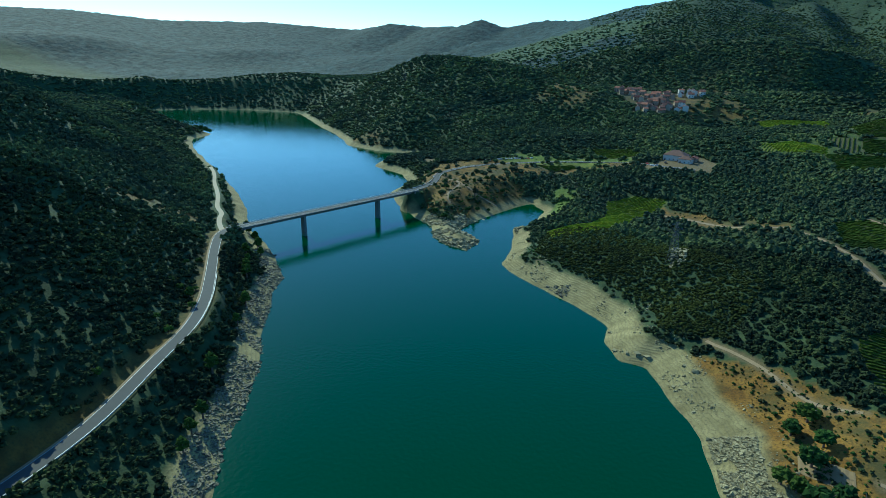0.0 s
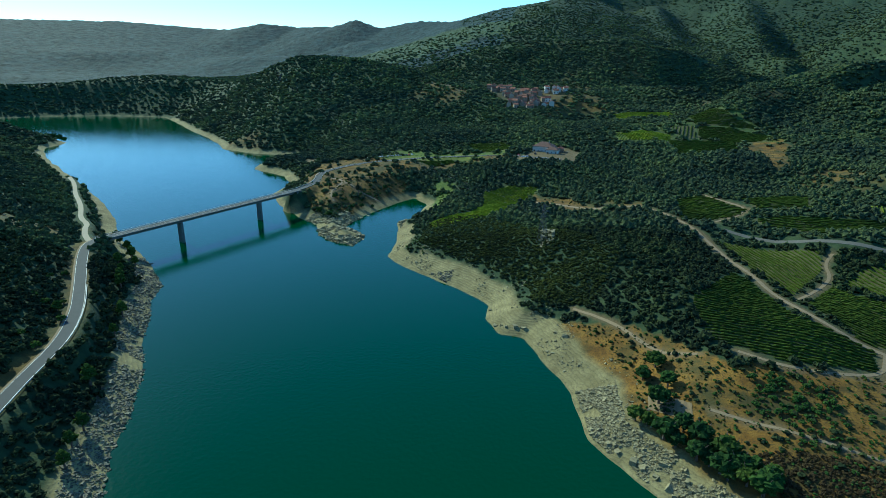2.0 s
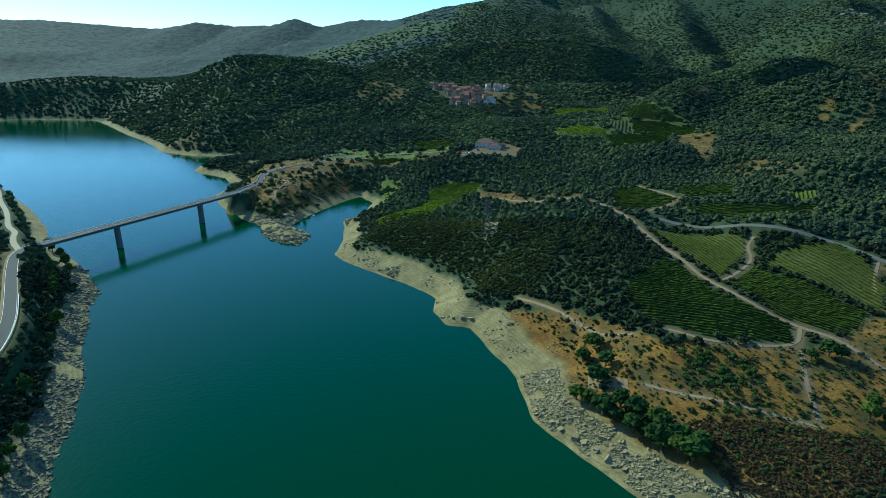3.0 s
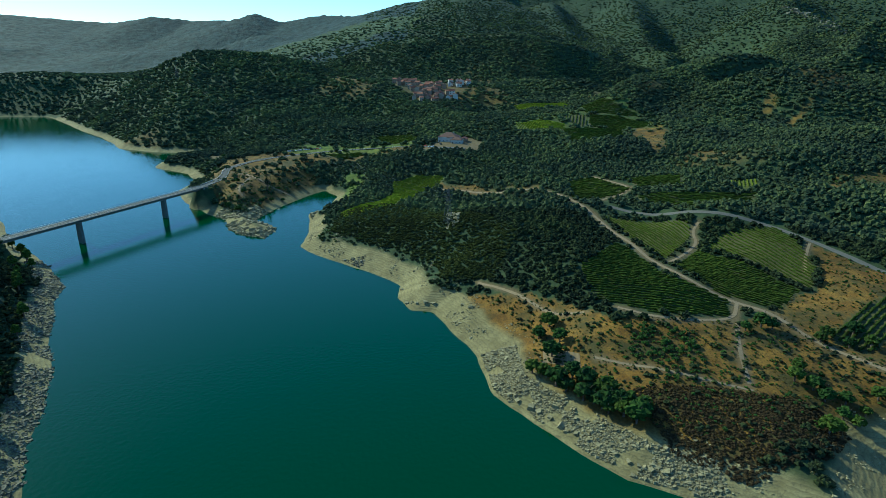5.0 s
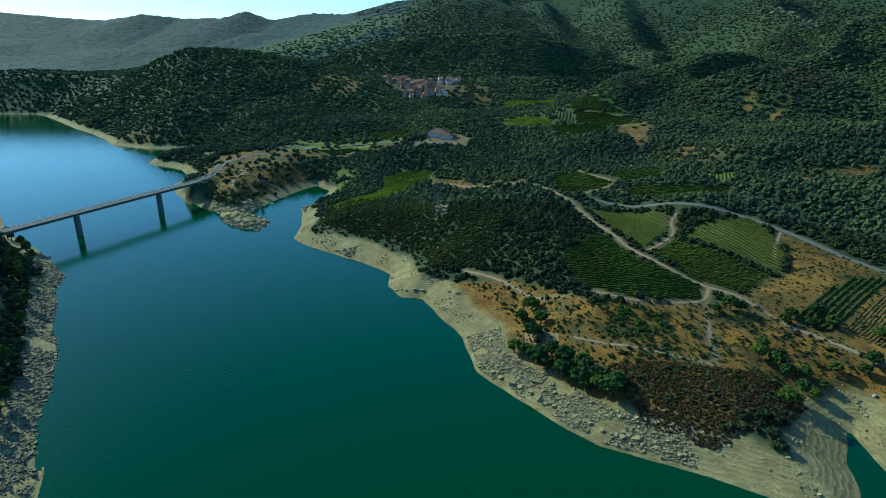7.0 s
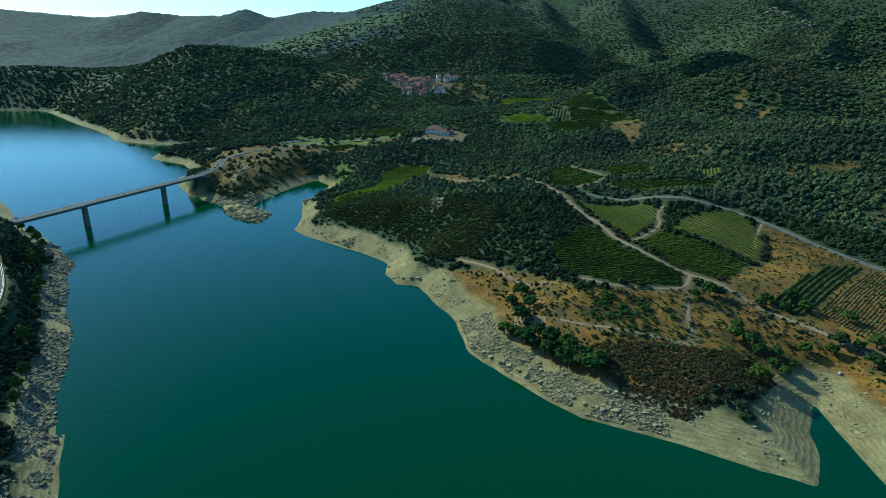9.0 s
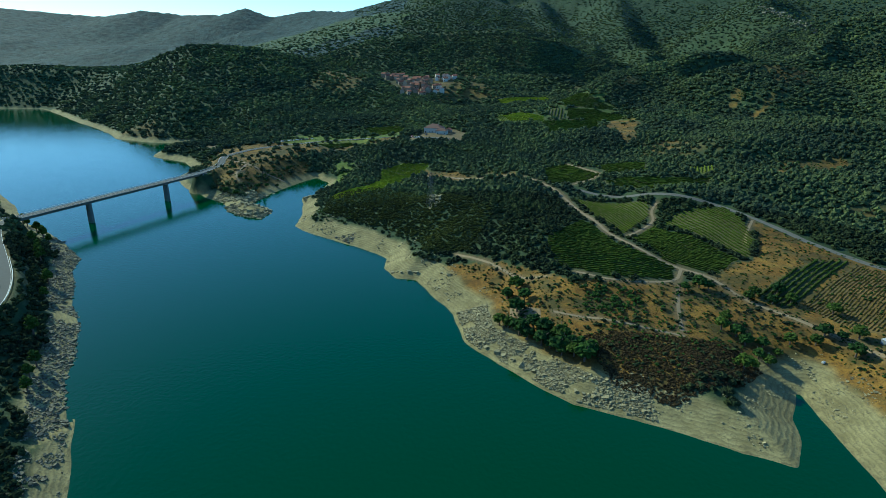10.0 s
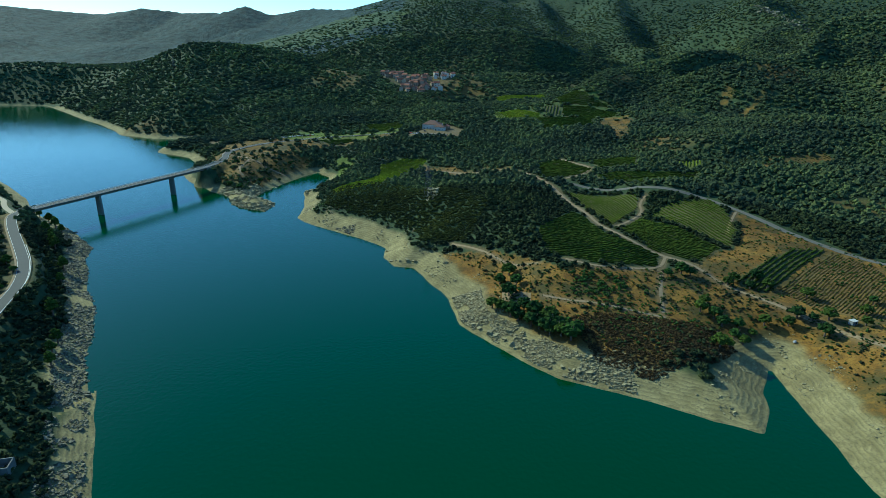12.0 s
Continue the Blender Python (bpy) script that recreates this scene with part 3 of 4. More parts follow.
def ribbon(p, left, right, lift, draped, thick=0.3):
    """A strip along p from left to right of its centre (metres), with a top and two sides."""
    n, cols = sideways(p), np.linspace(left, right, 5)
    verts = []
    for c in cols:
        x, y = p[:, 0] + n[:, 0] * c, p[:, 1] + n[:, 1] * c
        z = ground(x, y) if draped else p[:, 2]
        verts.append(np.stack([x, y, z + lift], -1))
    verts = [verts[0] - (0, 0, thick)] + verts + [verts[-1] - (0, 0, thick)]
    m, v = len(p), np.concatenate(verts)
    f = [(c * m + a, c * m + a + 1, (c + 1) * m + a + 1, (c + 1) * m + a) for c in range(len(verts) - 1) for a in range(m - 1)]
    return v, np.array(f)[:, ::-1]


def box_bm(bm, size, centre=(0, 0, 0), turn=None, bevel=0.0):
    m = Matrix.Translation(centre) @ (turn or Matrix.Identity(4)) @ Matrix.Diagonal((*size, 1))
    made = bmesh.ops.create_cube(bm, size=1, matrix=m)["verts"]
    if bevel:
        edges = {e for v in made for e in v.link_edges}
        bmesh.ops.bevel(bm, geom=list(edges), offset=bevel, segments=2, affect="EDGES")


def mesh_bm(name, build):
    bm = bmesh.new()
    build(bm)
    me = bpy.data.meshes.new(name)
    bm.to_mesh(me)
    bm.free()
    return me


def box_mesh(name, size, centre=(0, 0, 0), bevel=0.0):
    return mesh_bm(name, lambda bm: box_bm(bm, size, centre, None, bevel))


west, north = smooth_line(WEST_ROAD), smooth_line(NORTH_ROAD)
for name, line, label in (("road_west", west, "grey asphalt road cut into the wooded slope"), ("road_north", north, "grey asphalt road curving to the winery")):
    road = put(name, mesh_of(name, *ribbon(line, -3.2, 3.2, 0.05, False, 0.8)), MAT_ASPHALT, None, label)
    tagged(road, category="road", kind="structure")
    for side in (-2.9, 2.9):
        put("edge_line", mesh_of("edge_line", *ribbon(line, side - 0.09, side + 0.09, 0.06, False, 0.01)), MAT_WHITE, road, "worn white edge line")
lane = tagged(put("road_east", mesh_of("road_east", *ribbon(smooth_line(EAST_LANE), -2.0, 2.0, 0.12, True)), MAT_ASPHALT), "narrow worn farm lane beside the vineyards", "road", kind="structure")
lane.data.materials[0] = plain("worn_lane", (0.11, 0.10, 0.08), 0.9, 0, 0.25, 2.0, 0.01)
for line, width in TRACKS:
    track = put("dirt_track", mesh_of("dirt_track", *ribbon(smooth_line(line, 2.0), -width * 0.36, width * 0.36, 0.10, True)), MAT_DIRT)
    tagged(track, "pale dirt farm track worn by wheels", "track", kind="structure")
track = put("dirt_track", mesh_of("dirt_track", *ribbon(smooth_line(WEST_TRACK, 2.0), -1.9, 1.9, 0.12, True)), plain("pale_gravel", (0.36, 0.30, 0.20), 0.95, 0, 0.2, 1.0, 0.02))
tagged(track, "pale gravel track along the wooded bank", "track", kind="structure")
verge = put("road_verge", mesh_of("road_verge", *ribbon(west, -4.3, -3.3, 0.0, False, 0.5)), MAT_DIRT)
tagged(verge, "bare gravel verge beside the road", "verge", kind="structure")


def guard_rail(line, side, label):
    rail = thing("guard_rail", label, "guard rail")
    n = sideways(line)
    p = line.copy()
    p[:, :2] += n * side
    put("rail_beam", mesh_of("rail_beam", *ribbon(p, -0.14, 0.14, 0.85, False, 0.45)), MAT_WHITE, rail)
    post = box_mesh("post", (0.14, 0.14, 0.9), (0, 0, 0.42))
    for x, y, z in p[::2]:
        put("post", post, MAT_STEEL, rail, "", Matrix.Translation((x, y, z)))
    return rail


guard_rail(west[8:62], 3.7, "pale low guard rail along the lakeside road edge")
guard_rail(west[66:92], 3.7, "pale low guard rail on the outer road bend")
guard_rail(north[2:30], -3.7, "pale low guard rail on the road bend past the bridge")

# the bridge runs along its own x axis from the west abutment
BRIDGE_A, BRIDGE_B = Vector((-308.5, 371, 0)), Vector((-240.5, 546, 0))
span = (BRIDGE_B - BRIDGE_A).length
turn_b = math.atan2(BRIDGE_B.y - BRIDGE_A.y, BRIDGE_B.x - BRIDGE_A.x)
bridge = thing("bridge", "long concrete girder road bridge on two slab piers over the lake", "bridge", Matrix.Translation(BRIDGE_A) @ Matrix.Rotation(turn_b, 4, "Z"))
DECK = 19.0
section = [(-4.4, 0), (-4.4, -0.45), (-2.6, -0.8), (-2.3, -2.5), (2.3, -2.5), (2.6, -0.8), (4.4, -0.45), (4.4, 0)]


def girder_bm(bm):
    ends = [[bm.verts.new((x, y, DECK - 0.02 + z)) for y, z in section] for x in (-2.0, span * 0.25, span * 0.5, span * 0.75, span + 2.0)]
    for a, b in zip(ends, ends[1:]):
        for s in range(len(section)):
            bm.faces.new((a[s], b[s], b[(s + 1) % len(section)], a[(s + 1) % len(section)]))
    bm.faces.new(ends[0]), bm.faces.new(ends[-1][::-1])
    bmesh.ops.recalc_face_normals(bm, faces=bm.faces)


put("girder", mesh_bm("girder", girder_bm), MAT_PIER, bridge, "weathered grey concrete box girder")
put("carriageway", box_mesh("carriageway", (span + 4, 6.6, 0.08), (span / 2, 0, DECK + 0.03)), MAT_ASPHALT, bridge, "grey asphalt carriageway")
for side in (-1, 1):
    put("pavement", box_mesh("pavement", (span + 4, 0.95, 0.22), (span / 2, side * 3.83, DECK + 0.09), 0.03), MAT_CONCRETE, bridge, "raised concrete footway")
    put("edge_line", box_mesh("edge_line", (span + 4, 0.14, 0.012), (span / 2, side * 3.05, DECK + 0.078)), MAT_WHITE, bridge)
    put("handrail", box_mesh("handrail", (span + 4, 0.12, 0.12), (span / 2, side * 4.25, DECK + 1.15), 0.02), MAT_WHITE, bridge, "pale steel handrail")
    put("mid_rail", box_mesh("mid_rail", (span + 4, 0.06, 0.10), (span / 2, side * 4.25, DECK + 0.70), 0.01), MAT_STEEL, bridge)
    post = box_mesh("rail_post", (0.10, 0.10, 1.0), (0, side * 4.25, DECK + 0.65))
    for a in range(int(span / 2.5) + 1):
        put("rail_post", post, MAT_STEEL, bridge, "", Matrix.Translation((a * 2.5 + 1, 0, 0)))


def pier_bm(bm):
    low, high = [], []
    for x, y in ((-0.9, -2.6), (0.9, -2.6), (1.25, -2.0), (1.25, 2.0), (0.9, 2.6), (-0.9, 2.6), (-1.25, 2.0), (-1.25, -2.0)):
        low.append(bm.verts.new((x * 1.15, y * 1.1, -11))), high.append(bm.verts.new((x, y, DECK - 2.5)))
    for a in range(8):
        bm.faces.new((low[a], low[(a + 1) % 8], high[(a + 1) % 8], high[a]))
    bm.faces.new(high)


pier_mesh = mesh_bm("pier", pier_bm)
for x, y in ((-286, 430), (-257, 504)):
    along = (x - BRIDGE_A.x) * math.cos(turn_b) + (y - BRIDGE_A.y) * math.sin(turn_b)
    put("pier", pier_mesh, MAT_PIER, bridge, "dark weathered concrete pier standing in the water", Matrix.Translation((along, 0, 0)))
for x in (-1.0, span + 1.0):
    put("abutment", box_mesh("abutment", (6, 9.2, 9), (x, 0, DECK - 4.9), 0.1), MAT_PIER, bridge, "concrete abutment set into the bank")


# ---- plants ----
rng = np.random.default_rng(7)
OCTA = np.array([(1, 0, 0), (-1, 0, 0), (0, 1, 0), (0, -1, 0), (0, 0, 1), (0, 0, -1)], float)
OCTA_F = np.array([(0, 2, 4), (2, 1, 4), (1, 3, 4), (3, 0, 4), (2, 0, 5), (1, 2, 5), (3, 1, 5), (0, 3, 5)])


def crown_clumps(count, seed, spread=(1, 1, 0.8), clump=(0.28, 0.45), hollow=0.35):
    """Corners of leaf clumps over a unit crown that stands on z = 0."""
    r = np.random.default_rng(seed)
    out = []
    for c in range(count):
        v = r.normal(size=3)
        v /= np.linalg.norm(v)
        v[2] = abs(v[2]) * 1.1 - 0.25
        rad = 1 - hollow * r.random()
        centre = v * rad * np.array(spread) * 0.72
        centre[2] += 0.62 * spread[2]
        size = r.uniform(*clump) * np.array([1, 1, 0.75])
        q, _ = np.linalg.qr(r.normal(size=(3, 3)))
        out.append((OCTA * r.uniform(0.7, 1.35, (6, 1))) @ q * size + centre)
    return np.concatenate(out)


def crown_faces(count):
    return np.concatenate([OCTA_F + 6 * c for c in range(count)])


def scatter_mesh(name, kinds, places, sizes, turns_, heights):
    """One mesh of many plants: a unit form of clumps set at each place."""
    verts, faces, base = [], [], 0
    pick = rng.integers(0, len(kinds), len(places))
    for k, form in enumerate(kinds):
        sel = pick == k
        p, s, a, h = places[sel], sizes[sel], turns_[sel], heights[sel]
        c, n = np.cos(a), np.sin(a)
        x = (form[None, :, 0] * c[:, None] - form[None, :, 1] * n[:, None]) * s[:, None] + p[:, None, 0]
        y = (form[None, :, 0] * n[:, None] + form[None, :, 1] * c[:, None]) * s[:, None] + p[:, None, 1]
        z = form[None, :, 2] * h[:, None] + p[:, None, 2]
        v = np.stack([x, y, z], -1).reshape(-1, 3)
        f = crown_faces(len(form) // 6)
        f = (f[None] + (np.arange(len(p)) * len(form))[:, None, None]).reshape(-1, 3) + base
        verts.append(v), faces.append(f)
        base += len(v)
    return mesh_of(name, np.concatenate(verts), np.concatenate(faces))


def sown(r0, r1, gap, a0=-62, a1=45):
    """Jittered places over a sector of the plan, about gap metres apart."""
    span_r = []
    r = r0
    while r < r1:
        n = max(1, int(radians(a1 - a0) * r / gap))
        a = radians(a0) + radians(a1 - a0) * (np.arange(n) + rng.random(n)) / n
        q = r + gap * (rng.random(n) - 0.5)
        span_r.append(np.stack([q * np.sin(a), q * np.cos(a) - 20], -1))
        r += gap
    return np.concatenate(span_r)


def wooded(p, gap_chance=0.0):
    """Which places carry forest, and their heights."""
    x, y = p[:, 0], p[:, 1]
    z, d = ground(x, y), shore_distance(x, y)
    dry, grass, soil, bare = masks(x, y, z, d)
    ok = (d > 6) & (bare < 0.25) & (soil < 0.15) & (z > 5)
    ok &= rng.random(len(x)) > np.maximum(dry, grass) * 1.05
    for poly, way, gap, state in VINEYARDS:
        ok &= ~inside(poly, x, y)
    for line, width in TRACKS:
        ok &= line_distance(line, x, y) > width / 2 + 2.2
    ok &= (line_distance(WEST_ROAD, x, y) > 5.2) & (line_distance(WEST_ROAD, x + 2.5, y) > 5.2)
    for line in (NORTH_ROAD, WEST_TRACK, EAST_LANE):
        ok &= line_distance(line, x, y) > 5.0
    for poly in YARDS + [VILLAGE_AREA]:
        ok &= ~inside(poly, x, y)
    ok &= ~((np.abs(x + 275) < 45) & (y > 371) & (y < 546) & (z < 14))
    ok &= ~((x > -5) & (x < 8) & (y > 402) & (y < 438))
    far = backlands(x, y)
    ok &= rng.random(len(x)) > np.maximum(gap_chance, far * np.where(x < -150, 0.45, 0.30))
    return ok, z


def forest(name, r0, r1, gap, size, tall, kinds, mat, label, gap_chance=0.05, sunk=0.25, a0=-62, a1=45):
    p = sown(r0, r1, gap, a0, a1)
    ok, z = wooded(p, gap_chance)
    p, z = p[ok], z[ok]
    lush = 0.75 + 0.5 * (0.5 + 0.5 * fbm(p[:, 0], p[:, 1], 60, 3, 51))
    s = rng.uniform(*size, len(p)) * lush
    s = np.where(inside(MAQUIS, p[:, 0], p[:, 1]), 0.55 * s, s)
    h = s * rng.uniform(*tall, len(p))
    places = np.stack([p[:, 0], p[:, 1], z - sunk * h], -1)
    ob = put(name, scatter_mesh(name, kinds, places, s, rng.uniform(0, 6.28, len(p)), h), mat, None, label)
    return tagged(ob, category="forest", kind="stuff"), len(p)


near_kinds = [crown_clumps(13, s, clump=(0.28, 0.50)) for s in range(5)]
mid_kinds = [crown_clumps(4, s + 20, clump=(0.45, 0.7)) for s in range(5)]
far_kinds = [crown_clumps(2, s + 40, clump=(0.65, 0.95)) for s in range(5)]
forest("oak_forest", 90, 470, 3.9, (1.9, 3.4), (0.9, 1.35), near_kinds, MAT_OAK, "dense dark evergreen oak woodland on the lakeside slopes", 0.02)
valley_kinds = [crown_clumps(7, s + 60, clump=(0.38, 0.60)) for s in range(5)]
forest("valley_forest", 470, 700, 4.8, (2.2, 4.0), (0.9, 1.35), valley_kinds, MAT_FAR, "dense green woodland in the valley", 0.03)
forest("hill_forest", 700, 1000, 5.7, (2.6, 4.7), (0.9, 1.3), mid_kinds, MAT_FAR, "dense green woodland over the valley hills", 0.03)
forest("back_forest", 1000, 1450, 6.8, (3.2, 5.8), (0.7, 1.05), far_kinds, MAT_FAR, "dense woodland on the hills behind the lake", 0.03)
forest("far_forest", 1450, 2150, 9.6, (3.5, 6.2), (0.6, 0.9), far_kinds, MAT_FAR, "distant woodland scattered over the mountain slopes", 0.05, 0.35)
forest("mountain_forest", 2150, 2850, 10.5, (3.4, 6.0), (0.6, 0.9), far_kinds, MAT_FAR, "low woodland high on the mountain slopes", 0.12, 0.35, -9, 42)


# ---- vineyards ----
def vine_row(p, way, gap, state):
    """Corners and faces of the vines along one row."""
    side = np.array([-way[1], way[0]])
    ring = np.array([(-0.36, 0.15), (-0.50, 0.85), (0.0, 1.15), (0.50, 0.85), (0.36, 0.15)])
    n = len(p)
    v = np.empty((n, 5, 3))
    grow = rng.uniform(0.55, 1.25, (n, 1)) * (1.0, 0.34, 0.9)[state]
    off = ring[None, :, 0] * grow + rng.normal(0, 0.12, (n, 5))
    v[..., :2] = p[:, None, :2] + off[..., None] * side + rng.normal(0, 0.2, (n, 5, 1)) * way
    v[..., 2] = p[:, None, 2] + ring[None, :, 1] * grow + rng.normal(0, 0.10, (n, 5))
    a, c = np.meshgrid(np.arange(n - 1), np.arange(4), indexing="ij")
    f = np.stack([a * 5 + c, a * 5 + c + 1, (a + 1) * 5 + c + 1, (a + 1) * 5 + c], -1).reshape(-1, 4)
    return v.reshape(-1, 3), f


vine_labels = ("green leafy vineyard in straight rows on the terrace", "dry yellowed field of low old vines", "bright yellow green vineyard in even rows")
for poly, way, gap, state in VINEYARDS:
    yard = thing("vineyard", vine_labels[state], "vineyard", group="vineyards of the valley")
    way = np.array(way) / np.hypot(*way)
    side = np.array([-way[1], way[0]])
    pts = np.array(poly, float)
    u, v = pts @ way, pts @ side
    step = 1.5 if pts[:, 1].max() < 420 else 2.2
    for c in np.arange(v.min() + gap / 2, v.max(), gap):
        s = np.arange(u.min(), u.max(), step)
        q = s[:, None] * way + c * side
        q = q[inside(poly, q[:, 0], q[:, 1])]
        if len(q) < 3:
            continue
        q = np.column_stack([q, ground(q[:, 0], q[:, 1])])
        mat = (MAT_VINE, MAT_OLDVINE, MAT_FRESH)[state]
        put("vine_hedge", mesh_of("vine_hedge", *vine_row(q, way, gap, state)), mat, yard)


# ---- single trees and shrubs ----
def limb(bm, a, b, ra, rb, sides=6):
    a, b = Vector(a), Vector(b)
    turn = (b - a).to_track_quat("Z", "Y").to_matrix().to_4x4()
    m = Matrix.Translation((a + b) / 2) @ turn
    bmesh.ops.create_cone(bm, cap_ends=True, segments=sides, radius1=ra, radius2=rb, depth=(b - a).length, matrix=m)


def trunk_bm(bm, seed):
    r = random.Random(seed)
    limb(bm, (0, 0, -0.1), (0.02, 0.01, 0.34), 0.050, 0.036, 8)
    for a in range(5):
        t = a * 1.256 + r.random()
        limb(bm, (0.01, 0, 0.26 + 0.03 * a), (0.30 * math.cos(t), 0.30 * math.sin(t), 0.55 + 0.25 * r.random()), 0.024, 0.008, 5)


def leafy_mesh(name, seed, count, spread, clump):
    v = crown_clumps(count, seed, spread, clump, 0.5)
    v[:, 2] += 0.12
    return mesh_of(name, v, crown_faces(count))


trunks = [mesh_bm("trunk", lambda bm, s=s: trunk_bm(bm, s)) for s in range(3)]
round_crowns = [leafy_mesh("crown", 100 + s, 90, (0.50, 0.50, 0.48), (0.07, 0.16)) for s in range(5)]
tall_crowns = [leafy_mesh("crown", 120 + s, 90, (0.34, 0.34, 0.62), (0.06, 0.14)) for s in range(3)]
bush_crowns = [leafy_mesh("crown", 140 + s, 26, (0.55, 0.55, 0.42), (0.12, 0.22)) for s in range(4)]
for me in trunks:
    me.materials.append(MAT_BARK)
for group_, mat in ((round_crowns, MAT_TREE), (tall_crowns, MAT_BRIGHT), (bush_crowns, MAT_TREE)):
    for me in group_:
        me.materials.append(mat)
fresh_crowns, fresh_bushes = [me.copy() for me in round_crowns], [me.copy() for me in bush_crowns]
for me in fresh_crowns + fresh_bushes:
    me.materials[0] = MAT_BRIGHT


def tree(name, crowns, x, y, height, label, category, group):
    z = float(ground(x, y))
    ob = thing(name, label, category, Matrix.Translation((x, y, z)) @ Matrix.Rotation(random.uniform(0, 6.28), 4, "Z") @ Matrix.Scale(height, 4), group)
    put("trunk", random.choice(trunks), None, ob)
    put("crown", random.choice(crowns), None, ob)
    return ob


def sown_in(poly, count):
    """Places spread over an outline."""
    p = np.array(poly, float)
    q = rng.uniform(p.min(0), p.max(0), (count * 4, 2))
    return q[inside(poly, q[:, 0], q[:, 1])][:count]


BANK_TREES = [(40, 243), (45, 239), (50, 232), (54, 228), (59, 223), (62, 219), (65, 217), (68, 213), (72, 210), (76, 207), (79, 210),
              (75, 217), (68, 222), (61, 229), (50, 251), (56, 262), (47, 270), (53, 277), (71, 216), (64, 224), (82, 213), (57, 236)]
COVE_TREES = [(160, 215), (154, 207), (163, 211), (170, 217), (149, 232), (155, 228), (179, 224), (196, 257), (157, 269), (143, 266),
              (190, 222), (196, 226), (202, 222), (209, 221), (187, 258), (152, 270), (154, 239), (157, 223), (222, 213), (194, 267),
              (201, 210), (165, 222), (176, 262), (181, 266), (148, 204), (230, 225), (240, 235), (212, 246), (236, 210), (225, 195), (219, 180)]
for x, y in BANK_TREES:
    tree("tree", round_crowns if random.random() < 0.75 else fresh_crowns, x + random.uniform(-1, 1), y + random.uniform(-1, 1), random.uniform(7.5, 12.5), "leafy green tree above the stony shore", "tree", "trees above the shore")
for x, y in COVE_TREES:
    tree("tree", round_crowns if random.random() < 0.6 else fresh_crowns, x, y, random.uniform(6, 10), "rounded green tree on dry grass near the cove", "tree", "trees round the cove")
for x, y in [(-280, 353), (-275, 362), (-294, 383), (-289, 376), (-258, 327), (-251, 319), (-214, 267), (-320, 403), (-330, 412), (-189, 222),
             (-170, 196), (-305, 392), (-266, 338), (-240, 262), (-166, 186), (-160, 176), (-226, 288)]:
    tree("poplar", tall_crowns, x, y, random.uniform(8, 13), "bright yellow green poplar on the rocky bank", "tree", "poplars along the bank")
for x, y in [(-214, 527), (-206, 521), (-193, 511), (-200, 545), (-182, 540), (-176, 552), (-168, 561), (-215, 570),
             (-225, 590), (-200, 610), (-190, 622), (-260, 640), (-272, 655), (-280, 680), (-262, 690), (-250, 575), (-300, 700), (-285, 712), (-182, 600), (-170, 612)]:
    tree("tree", round_crowns, x, y, random.uniform(4, 7.5), "green tree on the headland by the bridge", "tree", "trees on the headland")
for x, y in [(-258, 267), (-251, 266), (-244, 266), (-247, 273), (-272, 292), (-276, 306), (-231, 254), (-230, 231), (-207, 182), (-220, 228)]:
    tree("roadside_bush", fresh_bushes, x, y, random.uniform(3.5, 6), "bright green bush on the verge above the road", "bush", "bushes beside the road")
cyp = leafy_mesh("crown", 180, 70, (0.13, 0.13, 0.62), (0.05, 0.09))
cyp.materials.append(MAT_OAK)
tree("cypress", [cyp], -187, 574, 13, "slim dark cypress standing alone on the headland", "tree", "")
for x, y in [(-884, 926), (-870, 922), (-856, 915), (-842, 908), (-830, 902), (-898, 934), (-912, 938), (-862, 926)]:
    tree("tree", round_crowns, x, y, random.uniform(8, 13), "tree on the low far spit", "tree", "trees on the far spit")
JUNIPERS = [(84, 262), (100, 268), (116, 262), (114, 240), (97, 224), (84, 240)]
for x, y in sown_in(JUNIPERS, 105):
    tree("juniper_bush", bush_crowns, float(x), float(y), random.uniform(1.6, 3.4), "small dark bush on the dry terrace", "bush", "bushes on the dry terrace")
for x, y in sown_in(DRY_GROUND[0], 120):
    z = float(ground(x, y))
    if z > 10 and min(line_distance(l_, x, y) for l_, w_ in TRACKS) > 3:
        tree("juniper_bush", bush_crowns, float(x), float(y), random.uniform(1.2, 3.0), "small dark bush on the dry terrace", "bush", "bushes on the dry terrace")


def low_shrubs(name, places, size, mat, label):
    z = ground(places[:, 0], places[:, 1])
    s = rng.uniform(*size, len(places))
    kinds = [crown_clumps(3, 200 + k, (1, 1, 0.7), (0.5, 0.8)) for k in range(4)]
    me = scatter_mesh(name, kinds, np.column_stack([places, z - 0.1 * s]), s, rng.uniform(0, 6.28, len(s)), s * 0.9)
    return tagged(put(name, me, mat, None, label), category="shrubs", kind="stuff")


q = sown_in(MAQUIS, 5200)
q = q[ground(q[:, 0], q[:, 1]) > 10]
low_shrubs("maquis", q, (0.8, 1.7), MAT_MAQUIS, "dense olive brown maquis over the knoll")
low_shrubs("heath_shrubs", sown_in(HEATH, 3200), (0.45, 1.0), MAT_HEATH, "low brown heath covering the terrace edge")
q = np.concatenate([sown_in(poly, n) for poly, n in zip(DRY_GROUND, (1700, 1300, 420, 60, 300, 120, 160, 120, 60, 500))])
for x, y in sown_in(DRY_GROUND[2], 34):
    if float(ground(x, y)) > 9 and line_distance(NORTH_ROAD, x, y) > 6:
        tree("juniper_bush", bush_crowns, float(x), float(y), random.uniform(1.5, 4.0), "small dark bush on the grassy headland", "bush", "bushes on the headland")
